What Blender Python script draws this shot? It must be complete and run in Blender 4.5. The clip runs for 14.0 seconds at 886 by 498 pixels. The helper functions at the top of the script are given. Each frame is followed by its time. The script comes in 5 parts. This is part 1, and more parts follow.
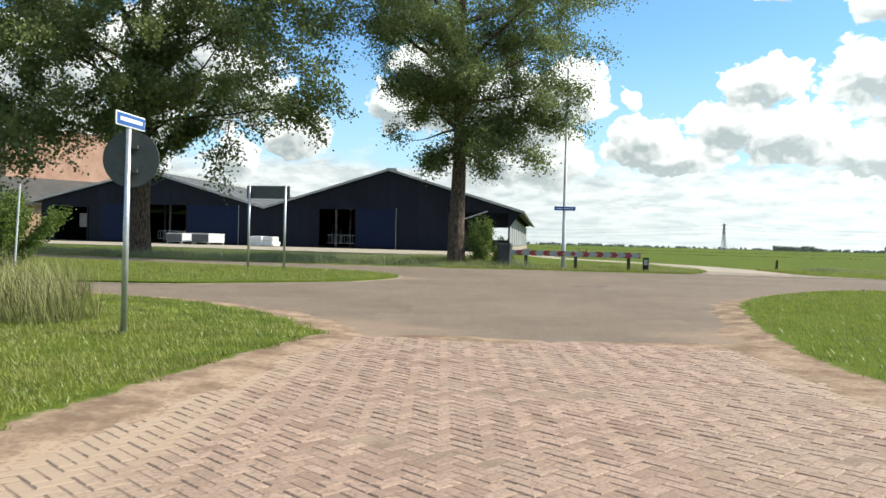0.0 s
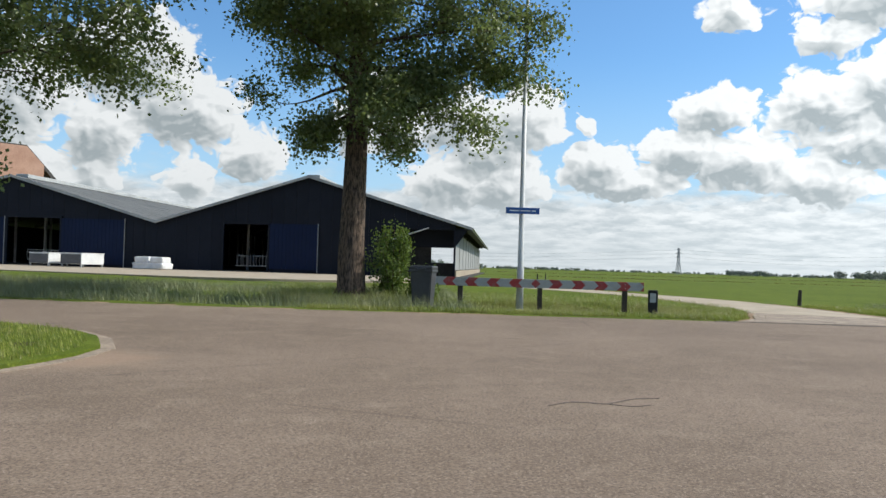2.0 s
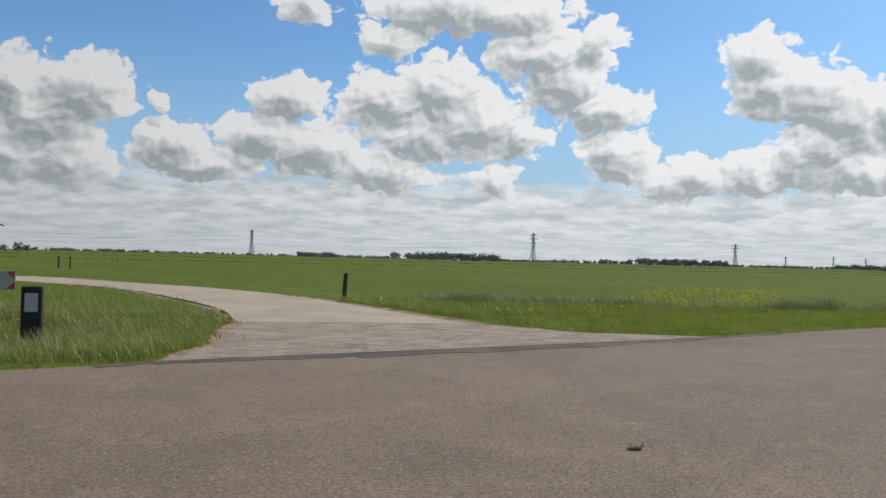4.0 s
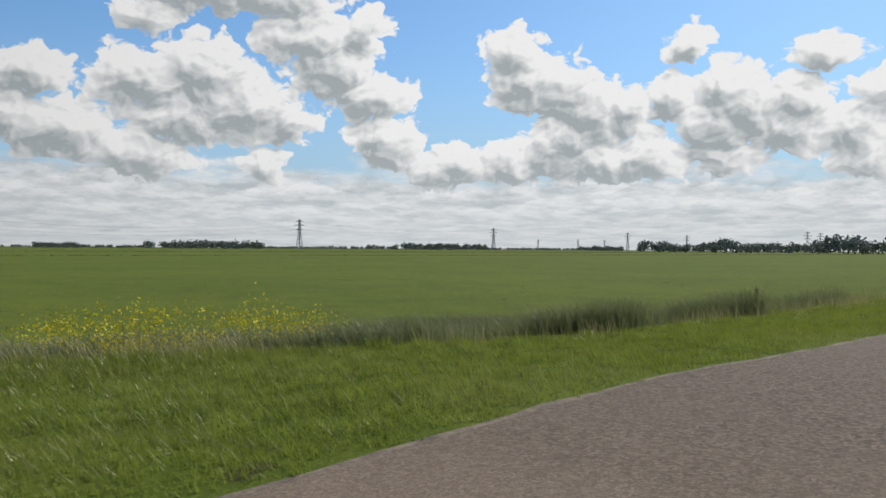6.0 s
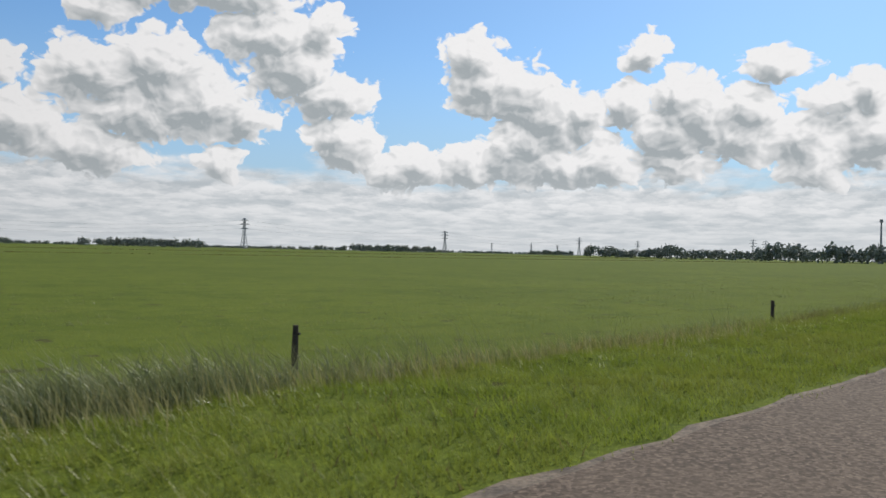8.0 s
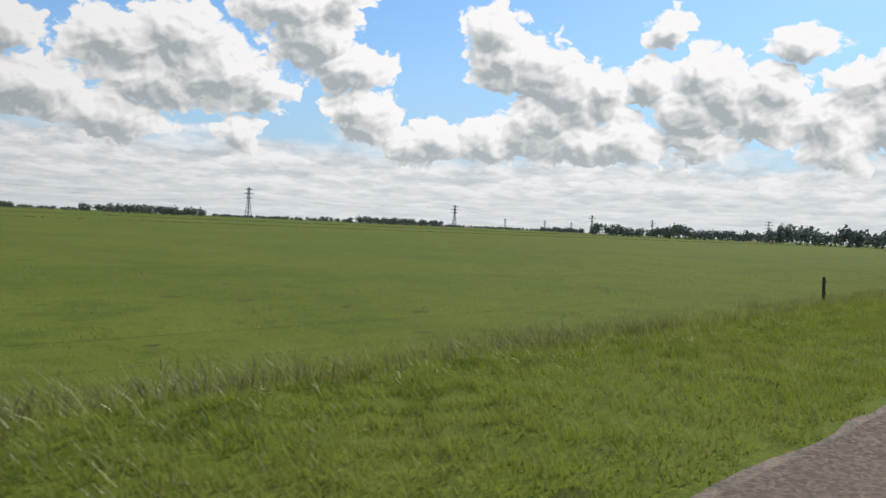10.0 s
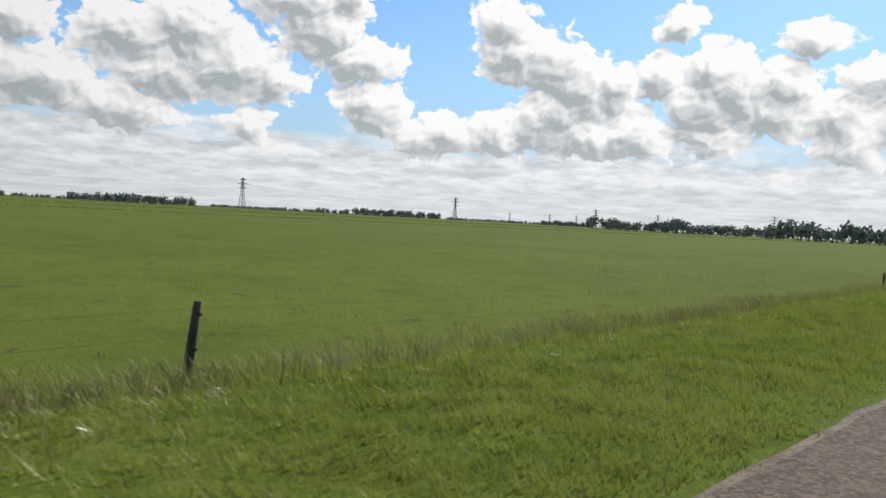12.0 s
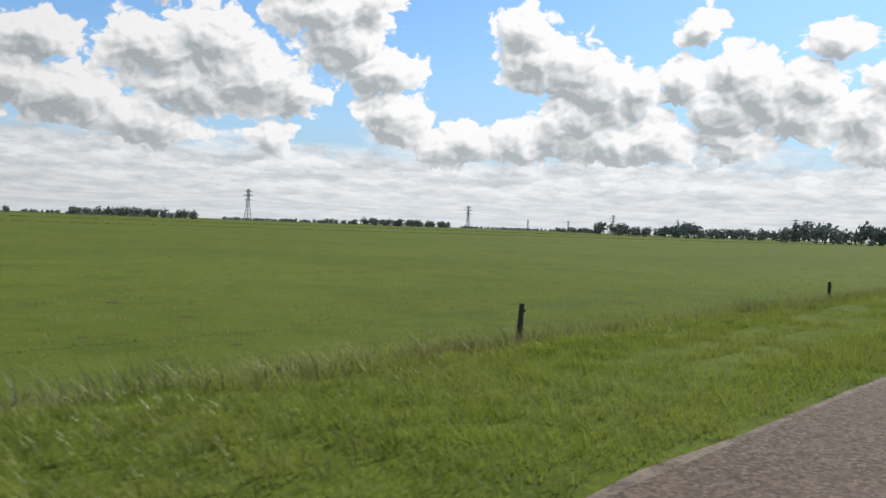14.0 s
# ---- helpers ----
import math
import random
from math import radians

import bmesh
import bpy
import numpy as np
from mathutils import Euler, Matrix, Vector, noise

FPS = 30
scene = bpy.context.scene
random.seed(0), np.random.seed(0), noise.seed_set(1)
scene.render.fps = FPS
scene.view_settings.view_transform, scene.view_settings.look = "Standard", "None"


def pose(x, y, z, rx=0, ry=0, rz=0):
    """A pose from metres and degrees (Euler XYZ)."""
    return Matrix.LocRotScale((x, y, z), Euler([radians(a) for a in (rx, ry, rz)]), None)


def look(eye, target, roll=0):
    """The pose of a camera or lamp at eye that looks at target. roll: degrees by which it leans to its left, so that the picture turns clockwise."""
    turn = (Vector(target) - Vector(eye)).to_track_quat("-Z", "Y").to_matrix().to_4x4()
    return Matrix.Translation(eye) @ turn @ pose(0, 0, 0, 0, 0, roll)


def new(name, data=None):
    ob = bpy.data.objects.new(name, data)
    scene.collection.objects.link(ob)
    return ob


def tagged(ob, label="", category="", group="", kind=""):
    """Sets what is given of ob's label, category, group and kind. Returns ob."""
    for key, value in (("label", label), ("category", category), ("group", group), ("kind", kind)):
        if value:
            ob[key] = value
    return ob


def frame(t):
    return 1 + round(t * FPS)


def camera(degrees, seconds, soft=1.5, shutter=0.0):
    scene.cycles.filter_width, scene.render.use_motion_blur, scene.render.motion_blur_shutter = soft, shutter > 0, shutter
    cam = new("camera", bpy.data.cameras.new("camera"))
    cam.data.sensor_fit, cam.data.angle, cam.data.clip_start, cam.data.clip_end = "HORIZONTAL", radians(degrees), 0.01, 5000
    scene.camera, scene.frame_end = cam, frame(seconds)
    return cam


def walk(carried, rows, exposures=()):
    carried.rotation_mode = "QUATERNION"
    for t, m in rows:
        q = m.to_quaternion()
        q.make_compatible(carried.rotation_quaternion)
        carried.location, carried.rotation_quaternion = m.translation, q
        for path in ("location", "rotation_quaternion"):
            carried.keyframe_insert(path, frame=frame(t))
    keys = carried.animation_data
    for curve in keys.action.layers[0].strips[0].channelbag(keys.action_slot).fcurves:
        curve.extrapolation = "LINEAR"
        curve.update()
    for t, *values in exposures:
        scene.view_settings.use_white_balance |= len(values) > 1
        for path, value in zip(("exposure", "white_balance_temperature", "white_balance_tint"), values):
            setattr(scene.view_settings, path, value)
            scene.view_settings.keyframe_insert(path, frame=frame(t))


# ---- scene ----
# ---------------------------------------------------------------- camera and its way
cam = camera(59.50, 14.0, soft=1.5, shutter=0.04)
# seconds, x, y, z, pitch, roll, yaw
ROWS = (
    (0.0, -0.000, 0.000, 1.050, -0.57, -1.48, 0.00),
    (0.5, 0.463, 3.595, 1.050, -0.73, -1.66, -0.91),
    (1.0, 0.941, 7.316, 1.050, -0.83, -1.62, -1.46),
    (1.5, 1.429, 10.396, 1.050, 0.03, -1.42, -1.44),
    (2.0, 2.076, 13.430, 1.050, 1.25, -1.70, -3.17),
    (2.5, 3.001, 16.068, 1.050, 1.47, -1.29, -7.56),
    (3.0, 4.319, 18.486, 1.050, 1.35, -0.81, -16.31),
    (3.5, 5.820, 20.695, 1.050, 0.90, -0.93, -24.61),
    (4.0, 7.762, 22.708, 1.050, 0.74, -1.41, -33.82),
    (4.2, 8.582, 23.268, 1.050, 0.42, -1.00, -37.43),
    (6.3, 21.900, 26.640, 1.300, 0.03, -0.43, -50.74),
    (6.5, 23.580, 26.560, 1.300, 0.07, -0.62, -48.91),
    (7.0, 28.100, 26.310, 1.300, 0.28, -0.76, -51.93),
    (7.5, 32.850, 25.950, 1.300, 0.33, -0.95, -52.98),
    (8.0, 37.980, 25.370, 1.300, 0.20, -1.29, -53.82),
    (8.2, 40.250, 25.160, 1.300, 0.13, -1.40, -54.26),
    (10.3, 65.330, 22.845, 1.300, -2.07, -2.85, -52.53),
    (10.5, 67.779, 22.634, 1.300, -2.27, -2.89, -52.79),
    (11.0, 74.101, 22.032, 1.300, -2.37, -3.07, -52.60),
    (11.5, 80.689, 21.373, 1.300, -2.34, -3.29, -52.34),
    (12.0, 87.618, 20.673, 1.300, -2.26, -3.16, -51.93),
    (12.5, 94.789, 20.068, 1.300, -2.23, -2.88, -51.38),
    (13.0, 102.305, 19.384, 1.300, -2.13, -2.76, -50.47),
    (13.5, 109.970, 18.841, 1.300, -2.04, -2.49, -49.97),
    (14.0, 117.886, 18.196, 1.300, -1.65, -2.17, -50.25),
)
walk(cam, [(t, pose(x, y, z, 90 + p, r, w)) for t, x, y, z, p, r, w in ROWS],
     exposures=((0.0, 0.68, 6450, 4), (0.5, 0.48, 6350, 5), (1.0, 0.42, 6300, 7), (2.0, 0.30, 6250, 8), (3.0, 0.10, 6300, 9), (4.2, -0.20, 6350, 10), (6.3, -0.20, 6450, 11), (8.2, -0.15, 6450, 12), (10.3, -0.02, 6500, 12), (14.0, 0.02, 6450, 12)))

# ---------------------------------------------------------------- light
SUN_AZ, SUN_EL = 84.0, 44.0          # degrees clockwise from +y, degrees up
sun_data = bpy.data.lights.new("sun", "SUN")
sun_data.energy, sun_data.angle, sun_data.color = 4.9, radians(0.6), (1.0, 0.94, 0.82)
sun = new("sun", sun_data)
_d = Vector((math.sin(radians(SUN_AZ)) * math.cos(radians(SUN_EL)), math.cos(radians(SUN_AZ)) * math.cos(radians(SUN_EL)), math.sin(radians(SUN_EL))))
sun.matrix_world = look(_d * 200, (0, 0, 0))


class Nodes:
    """Small helper to chain shader nodes."""

    def __init__(self, tree):
        self.t = tree

    def add(self, kind):
        return self.t.nodes.new(kind)

    def put(self, socket, value):
        if isinstance(value, bpy.types.NodeSocket):
            self.t.links.new(value, socket)
        else:
            socket.default_value = value

    def math(self, op, a, b=0.0, c=0.0, clamp=False):
        n = self.add("ShaderNodeMath")
        n.operation, n.use_clamp = op, clamp
        for i, v in enumerate((a, b, c)):
            self.put(n.inputs[i], v)
        return n.outputs[0]

    def ramp(self, x, lo, hi, a=0.0, b=1.0, smooth=True):
        n = self.add("ShaderNodeMapRange")
        n.interpolation_type = "SMOOTHSTEP" if smooth else "LINEAR"
        for i, v in enumerate((x, lo, hi, a, b)):
            self.put(n.inputs[i], v)
        return n.outputs[0]

    def mix(self, f, a, b, blend="MIX"):
        n = self.add("ShaderNodeMix")
        n.data_type, n.blend_type = "RGBA", blend
        self.put(n.inputs[0], f)
        for i, v in ((6, a), (7, b)):
            self.put(n.inputs[i], v if isinstance(v, bpy.types.NodeSocket) or len(v) == 4 else (*v, 1))
        return n.outputs[2]

    def noise(self, vec, scale, detail=3.0, rough=0.5, dims="3D"):
        n = self.add("ShaderNodeTexNoise")
        n.noise_dimensions = dims
        if vec is not None:
            self.put(n.inputs["Vector"], vec)
        n.inputs["Scale"].default_value, n.inputs["Detail"].default_value, n.inputs["Roughness"].default_value = scale, detail, rough
        return n.outputs[0]

    def xyz(self, x, y, z):
        n = self.add("ShaderNodeCombineXYZ")
        for i, v in enumerate((x, y, z)):
            self.put(n.inputs[i], v)
        return n.outputs[0]


# cumulus heads: azimuth, elevation, half width, half height, in degrees
CLOUDS_EAST = ((55.8, 14.0, 2.3, 1.8), (56.8, 12.0, 3.0, 2.1), (59.4, 11.4, 2.7, 2.3), (61.5, 10.0, 3.1, 2.3), (64.0, 10.0, 1.5, 1.8), (60.1, 8.2, 3.3, 1.7), (58.7, 7.0, 2.5, 1.6),
               (62.0, 6.4, 3.7, 1.7), (65.3, 6.6, 3.0, 1.8), (55.6, 6.3, 2.5, 1.7), (51.8, 6.2, 2.5, 1.8), (49.8, 5.6, 1.9, 1.6), (68.3, 14.2, 1.5, 1.3), (76.9, 13.1, 2.2, 1.1),
               (67.0, 10.6, 1.5, 1.7), (70.7, 11.3, 2.4, 1.7), (72.2, 9.9, 2.9, 2.2), (70.1, 8.8, 2.7, 2.2), (75.3, 10.3, 1.9, 1.6), (74.6, 8.2, 2.9, 1.8), (78.7, 8.1, 2.3, 1.8),
               (79.3, 6.1, 2.7, 1.4))
CLOUDS_NORTH_EAST = ((22.4, 11.4, 2.7, 1.4), (20.5, 8.7, 3.1, 1.6), (24.1, 7.9, 4.0, 2.0), (29.3, 11.5, 3.7, 2.1), (33.4, 12.1, 3.7, 2.5), (36.3, 9.8, 4.4, 2.2), (32.2, 8.9, 4.5, 1.7),
                     (39.4, 9.0, 1.9, 1.3), (42.5, 12.9, 3.2, 2.0), (45.3, 11.1, 2.9, 1.6), (40.9, 14.9, 4.2, 1.8), (33.7, 18.0, 5.7, 1.7), (29.4, 15.7, 2.1, 1.2), (38.2, 17.7, 5.1, 1.6),
                     (44.7, 15.8, 1.7, 1.4), (23.3, 17.9, 1.9, 1.3), (28.9, 6.4, 4.2, 1.5), (37.5, 6.0, 1.7, 1.1), (46.2, 8.2, 2.7, 1.5), (46.8, 7.0, 2.1, 1.2), (80.4, 10.5, 2.1, 1.1),
                     (82.5, 11.1, 1.4, 1.3), (82.9, 8.1, 2.2, 2.2), (86.8, 9.2, 2.6, 2.4), (70.2, 6.4, 2.7, 1.1))
CLOUDS_NORTH = ((-1.8, 12.8, 2.2, 1.3), (-3.8, 9.9, 2.1, 1.7), (-0.4, 10.0, 2.6, 1.7), (3.8, 10.6, 2.9, 2.0), (8.6, 10.6, 2.9, 2.5), (6.5, 8.7, 3.6, 2.0), (3.9, 6.2, 3.7, 2.0),
                (7.9, 6.0, 3.1, 1.8), (14.4, 7.5, 2.9, 1.7), (13.3, 10.5, 0.5, 0.9), (16.9, 6.4, 3.5, 1.3), (-19.0, 13.3, 4.2, 3.2), (-15.5, 10.4, 3.9, 2.7), (-20.9, 8.4, 2.9, 2.2),
                (-15.1, 5.5, 1.8, 1.4), (-21.1, 5.5, 1.5, 1.1), (-11.0, 7.5, 2.3, 1.7), (-27.0, 10.4, 4.3, 4.1), (-26.0, 5.4, 3.5, 1.7))


def cloud_group():
    """Cloud at an azimuth and elevation in degrees: its relief with all billows, and its smooth body."""
    g = bpy.data.node_groups.new("cloud_thickness", "ShaderNodeTree")
    g.interface.new_socket("Azimuth", in_out="INPUT", socket_type="NodeSocketFloat")
    g.interface.new_socket("Elevation", in_out="INPUT", socket_type="NodeSocketFloat")
    g.interface.new_socket("Thickness", in_out="OUTPUT", socket_type="NodeSocketFloat")
    g.interface.new_socket("Body", in_out="OUTPUT", socket_type="NodeSocketFloat")
    g.interface.new_socket("Relief", in_out="OUTPUT", socket_type="NodeSocketFloat")
    n = Nodes(g)
    gi, go = n.add("NodeGroupInput"), n.add("NodeGroupOutput")
    az0, el0 = gi.outputs[0], gi.outputs[1]

    def flat(a, e, ka, ke, seed):
        return n.xyz(n.math("MULTIPLY", a, ka), n.math("MULTIPLY", e, ke), seed)

    # uneven drift of the outlines
    w1, w2 = n.noise(flat(az0, el0, 0.42, 0.55, 1.0), 1.0, 2.0, 0.55), n.noise(flat(az0, el0, 0.42, 0.55, 21.0), 1.0, 2.0, 0.55)
    az, el = n.math("MULTIPLY_ADD", n.math("SUBTRACT", w1, 0.5), 2.8, az0), n.math("MULTIPLY_ADD", n.math("SUBTRACT", w2, 0.5), 2.2, el0)
    best = None
    for a, e, ra, re in CLOUDS_EAST + CLOUDS_NORTH_EAST + CLOUDS_NORTH:
        u = n.math("MULTIPLY_ADD", az, 1 / ra, -a / ra)
        v = n.math("MULTIPLY_ADD", el, 1 / re, -e / re)
        q = n.math("MULTIPLY_ADD", u, u, n.math("MULTIPLY", v, v))
        best = q if best is None else n.math("SMOOTH_MIN", best, q, 0.18)
    heads = n.math("SUBTRACT", 1.09, n.math("SQRT", n.math("MAXIMUM", best, 0.0)))
    # fair-weather field beyond the heads, and the flat layers towards the horizon
    wide = n.math("MULTIPLY_ADD", n.noise(flat(az, el, 0.10, 0.16, 3.0), 1.0, 3.0, 0.5), 3.2, -1.75)
    outside = n.ramp(n.math("ABSOLUTE", n.math("SUBTRACT", az0, 31.0)), 58.0, 66.0)
    wide = n.math("MULTIPLY_ADD", n.math("SUBTRACT", n.math("MAXIMUM", outside, n.ramp(el0, 20.0, 24.0)), 1.0), 4.0, wide)
    body = n.math("SMOOTH_MAX", heads, wide, 0.2)

    def billows(k, seed, smooth):
        """Rounded lobes, high in their middles."""
        cell = n.add("ShaderNodeTexVoronoi")
        cell.voronoi_dimensions, cell.feature = "2D", "SMOOTH_F1"
        cell.inputs["Scale"].default_value, cell.inputs["Smoothness"].default_value = 1.0, smooth
        n.put(cell.inputs["Vector"], flat(az, el, k, k * 1.25, seed))
        return cell.outputs["Distance"]

    d = n.math("MULTIPLY_ADD", billows(0.55, 2.0, 0.35), -0.55, n.math("ADD", body, 0.30))
    d = n.math("MULTIPLY_ADD", billows(1.45, 7.0, 0.35), -0.30, n.math("ADD", d, 0.13))
    n.put(go.inputs[2], d)
    d = n.math("MULTIPLY_ADD", billows(3.6, 4.0, 0.4), -0.13, n.math("ADD", d, 0.05))
    d = n.math("MULTIPLY_ADD", n.math("SUBTRACT", n.noise(flat(az0, el0, 1.3, 1.6, 8.0), 1.0, 5.0, 0.6), 0.5), 0.26, d)
    n.put(go.inputs[0], d)
    n.put(go.inputs[1], body)
    return g


def make_world():
    w = bpy.data.worlds.new("sky")
    scene.world = w
    w.use_nodes = True
    t = w.node_tree
    n = Nodes(t)
    out = next(q for q in t.nodes if q.type == "OUTPUT_WORLD")
    bg = next(q for q in t.nodes if q.type == "BACKGROUND")
    tc = n.add("ShaderNodeTexCoord").outputs["Generated"]
    sep = n.add("ShaderNodeSeparateXYZ")
    n.put(sep.inputs[0], tc)
    az = n.math("MULTIPLY", n.math("ARCTAN2", sep.outputs[0], sep.outputs[1]), 180 / math.pi)
    el = n.math("MULTIPLY", n.math("ARCSINE", sep.outputs[2]), 180 / math.pi)
    group = cloud_group()

    def thick(a, e):
        q = n.add("ShaderNodeGroup")
        q.node_tree = group
        n.put(q.inputs[0], a)
        n.put(q.inputs[1], e)
        return q.outputs

    here = thick(az, el)
    near = thick(n.math("ADD", az, 0.30), n.math("ADD", el, 0.42))[2]
    above = thick(n.math("ADD", az, 0.45), n.math("ADD", el, 1.35))[1]
    mask = n.ramp(here[0], -0.02, 0.17)
    # billows turned to the sun shine, those turned away and the bases under a thick body are grey
    slope = n.ramp(n.math("SUBTRACT", near, here[2]), -0.34, 0.30, smooth=False)
    under = n.ramp(n.math("MULTIPLY_ADD", here[1], 0.12, above), -0.10, 0.95)
    lit = n.math("MULTIPLY_ADD", slope, -0.75, n.math("MULTIPLY_ADD", under, -0.78, 1.40), clamp=True)
    lit = n.math("MULTIPLY_ADD", n.math("SUBTRACT", here[0], here[2]), 0.55, lit)
    lit = n.math("ADD", lit, n.ramp(here[0], 0.02, 0.30, 0.14, 0.0), clamp=True)
    cloud = n.mix(lit, (0.410, 0.455, 0.470), (0.97, 0.97, 0.955))
    # rows of low flat cloud in the haze towards the horizon
    lift = n.math("LOGARITHM", n.math("ADD", n.math("MAXIMUM", el, 0.0), 1.5), math.e)

    def heaps(wide, tall, seed):
        """Rows of heaped cloud: 0 under a heap's flat base, 1 on its lit top."""
        w1 = n.noise(n.xyz(n.math("MULTIPLY", az, wide * 1.7), n.math("MULTIPLY", lift, tall * 1.3), seed), 1.0, 4.0, 0.6)
        w2 = n.noise(n.xyz(n.math("MULTIPLY", az, wide * 1.7), n.math("MULTIPLY", lift, tall * 1.3), seed + 20), 1.0, 4.0, 0.6)
        x, y = n.math("MULTIPLY_ADD", w1, 1.1, n.math("MULTIPLY", az, wide)), n.math("MULTIPLY_ADD", w2, 0.9, n.math("MULTIPLY", lift, tall))
        q = n.add("ShaderNodeTexVoronoi")
        q.voronoi_dimensions, q.feature = "2D", "SMOOTH_F1"
        q.inputs["Scale"].default_value, q.inputs["Smoothness"].default_value = 1.0, 0.22
        n.put(q.inputs["Vector"], n.xyz(x, y, seed))
        at = n.add("ShaderNodeSeparateXYZ")
        n.put(at.inputs[0], q.outputs["Position"])
        return n.ramp(n.math("SUBTRACT", y, at.outputs[1]), -0.45, 0.42)

    drift = n.noise(n.xyz(n.math("MULTIPLY", az, 0.15), n.math("MULTIPLY", lift, 3.6), 2.0), 1.0, 4.0, 0.55)
    wisps = n.noise(n.xyz(n.math("MULTIPLY", az, 0.34), n.math("MULTIPLY", lift, 6.0), 12.0), 1.0, 6.0, 0.62)
    rows = n.math("MULTIPLY_ADD", heaps(0.20, 3.0, 2.0), 0.24, n.math("MULTIPLY", heaps(0.62, 8.5, 5.0), 0.22))
    rows = n.math("MULTIPLY_ADD", n.ramp(wisps, 0.36, 0.62), 0.62, rows, clamp=True)
    low = n.mix(rows, (0.53, 0.575, 0.595), (0.92, 0.925, 0.915))
    low = n.mix(n.ramp(el, 0.0, 4.5, 0.55, 0.0), low, (0.66, 0.70, 0.715))
    low_mask = n.math("MULTIPLY", n.ramp(n.math("MULTIPLY_ADD", n.math("SUBTRACT", drift, 0.5), 6.0, el), 4.6, 6.6, 1.0, 0.0), 0.94)
    toward = n.ramp(az, -5.0, 50.0, 0.72, 1.0)             # clouds are brighter towards the sun
    sky = n.add("ShaderNodeTexSky")
    sky.sky_type, sky.sun_disc, sky.sun_elevation, sky.sun_rotation = "NISHITA", False, radians(SUN_EL), radians(SUN_AZ)
    sky.altitude, sky.air_density, sky.dust_density, sky.ozone_density = 0.0, 1.0, 0.6, 2.0
    blue = n.mix(1.0, sky.outputs[0], (SKY * 0.56, SKY * 0.76, SKY * 0.89), "MULTIPLY")
    blue = n.mix(n.ramp(el, 0.0, 16.0, 0.85, 0.0), blue, (0.42, 0.57, 0.70))
    shine = n.xyz(toward, toward, toward)
    col = n.mix(low_mask, blue, n.mix(1.0, low, shine, "MULTIPLY"))
    cloud = n.mix(n.ramp(el, 1.0, 8.0, 0.40, 0.0), cloud, (0.62, 0.655, 0.665))
    col = n.mix(n.math("MULTIPLY", mask, n.ramp(el, 2.2, 5.0)), col, n.mix(1.0, cloud, shine, "MULTIPLY"))
    n.put(bg.inputs[0], col)
    bg.inputs[1].default_value = 1.0
    t.links.new(bg.outputs[0], out.inputs[0])


SKY = 0.15
make_world()

# ---------------------------------------------------------------- materials
def material(name, rough=0.8, metal=0.0, gloss=0.4):
    m = bpy.data.materials.new(name)
    m.use_nodes = True
    n = Nodes(m.node_tree)
    b = next(q for q in m.node_tree.nodes if q.type == "BSDF_PRINCIPLED")
    b.inputs["Roughness"].default_value, b.inputs["Metallic"].default_value = rough, metal
    b.inputs["Specular IOR Level"].default_value = gloss
    return m, n, b


def bump(n, b, height, strength=0.3, distance=0.02):
    q = n.add("ShaderNodeBump")
    q.inputs["Strength"].default_value, q.inputs["Distance"].default_value = strength, distance
    n.put(q.inputs["Height"], height)
    n.t.links.new(q.outputs[0], b.inputs["Normal"])


def where(n):
    return n.add("ShaderNodeNewGeometry").outputs["Position"]


def mottled(name, a, b_col, scale, fine, rough=0.8, metal=0.0, relief=0.2, per_object=0.0, gloss=0.4):
    """A surface whose colour wanders between two tones at two scales."""
    m, n, b = material(name, rough, metal, gloss)
    p = n.add("ShaderNodeTexCoord").outputs["Object"] if per_object < 0 else where(n)
    big, small = n.noise(p, scale, 4.0, 0.6), n.noise(p, fine, 3.0, 0.6)
    f = n.ramp(n.math("MULTIPLY_ADD", small, 0.45, n.math("MULTIPLY", big, 0.55)), 0.34, 0.66)
    c = n.mix(f, a, b_col)
    if per_object > 0:
        r = n.add("ShaderNodeObjectInfo").outputs["Random"]
        c = n.mix(per_object, c, n.mix(r, a, b_col))
    n.put(b.inputs["Base Color"], c)
    bump(n, b, small, relief, 0.5 / fine)
    return m


def leafy(name, a, b_col, c_col, through_light=0.35, rough=0.55, gloss=0.15, inside=(0.22, 0.32, 0.03)):
    """Leaves and blades: tone changes from piece to piece; light comes through."""
    m, n, b = material(name, rough, gloss=gloss)
    r = n.add("ShaderNodeNewGeometry").outputs["Random Per Island"]
    big, mid = n.ramp(n.noise(where(n), 0.45, 4.0, 0.6), 0.38, 0.62), n.ramp(n.noise(where(n), 2.3, 4.0, 0.6), 0.40, 0.60)
    col = n.mix(n.math("MULTIPLY_ADD", mid, 0.62, n.math("MULTIPLY", r, 0.38)), a, b_col)
    col = n.mix(n.math("MULTIPLY", big, 0.58), col, c_col)
    n.put(b.inputs["Base Color"], col)
    tr = n.add("ShaderNodeBsdfTranslucent")
    n.put(tr.inputs[0], n.mix(0.5, col, inside))
    mx = n.add("ShaderNodeMixShader")
    mx.inputs[0].default_value = through_light
    out = next(q for q in m.node_tree.nodes if q.type == "OUTPUT_MATERIAL")
    m.node_tree.links.new(b.outputs[0], mx.inputs[1])
    m.node_tree.links.new(tr.outputs[0], mx.inputs[2])
    m.node_tree.links.new(mx.outputs[0], out.inputs[0])
    return m


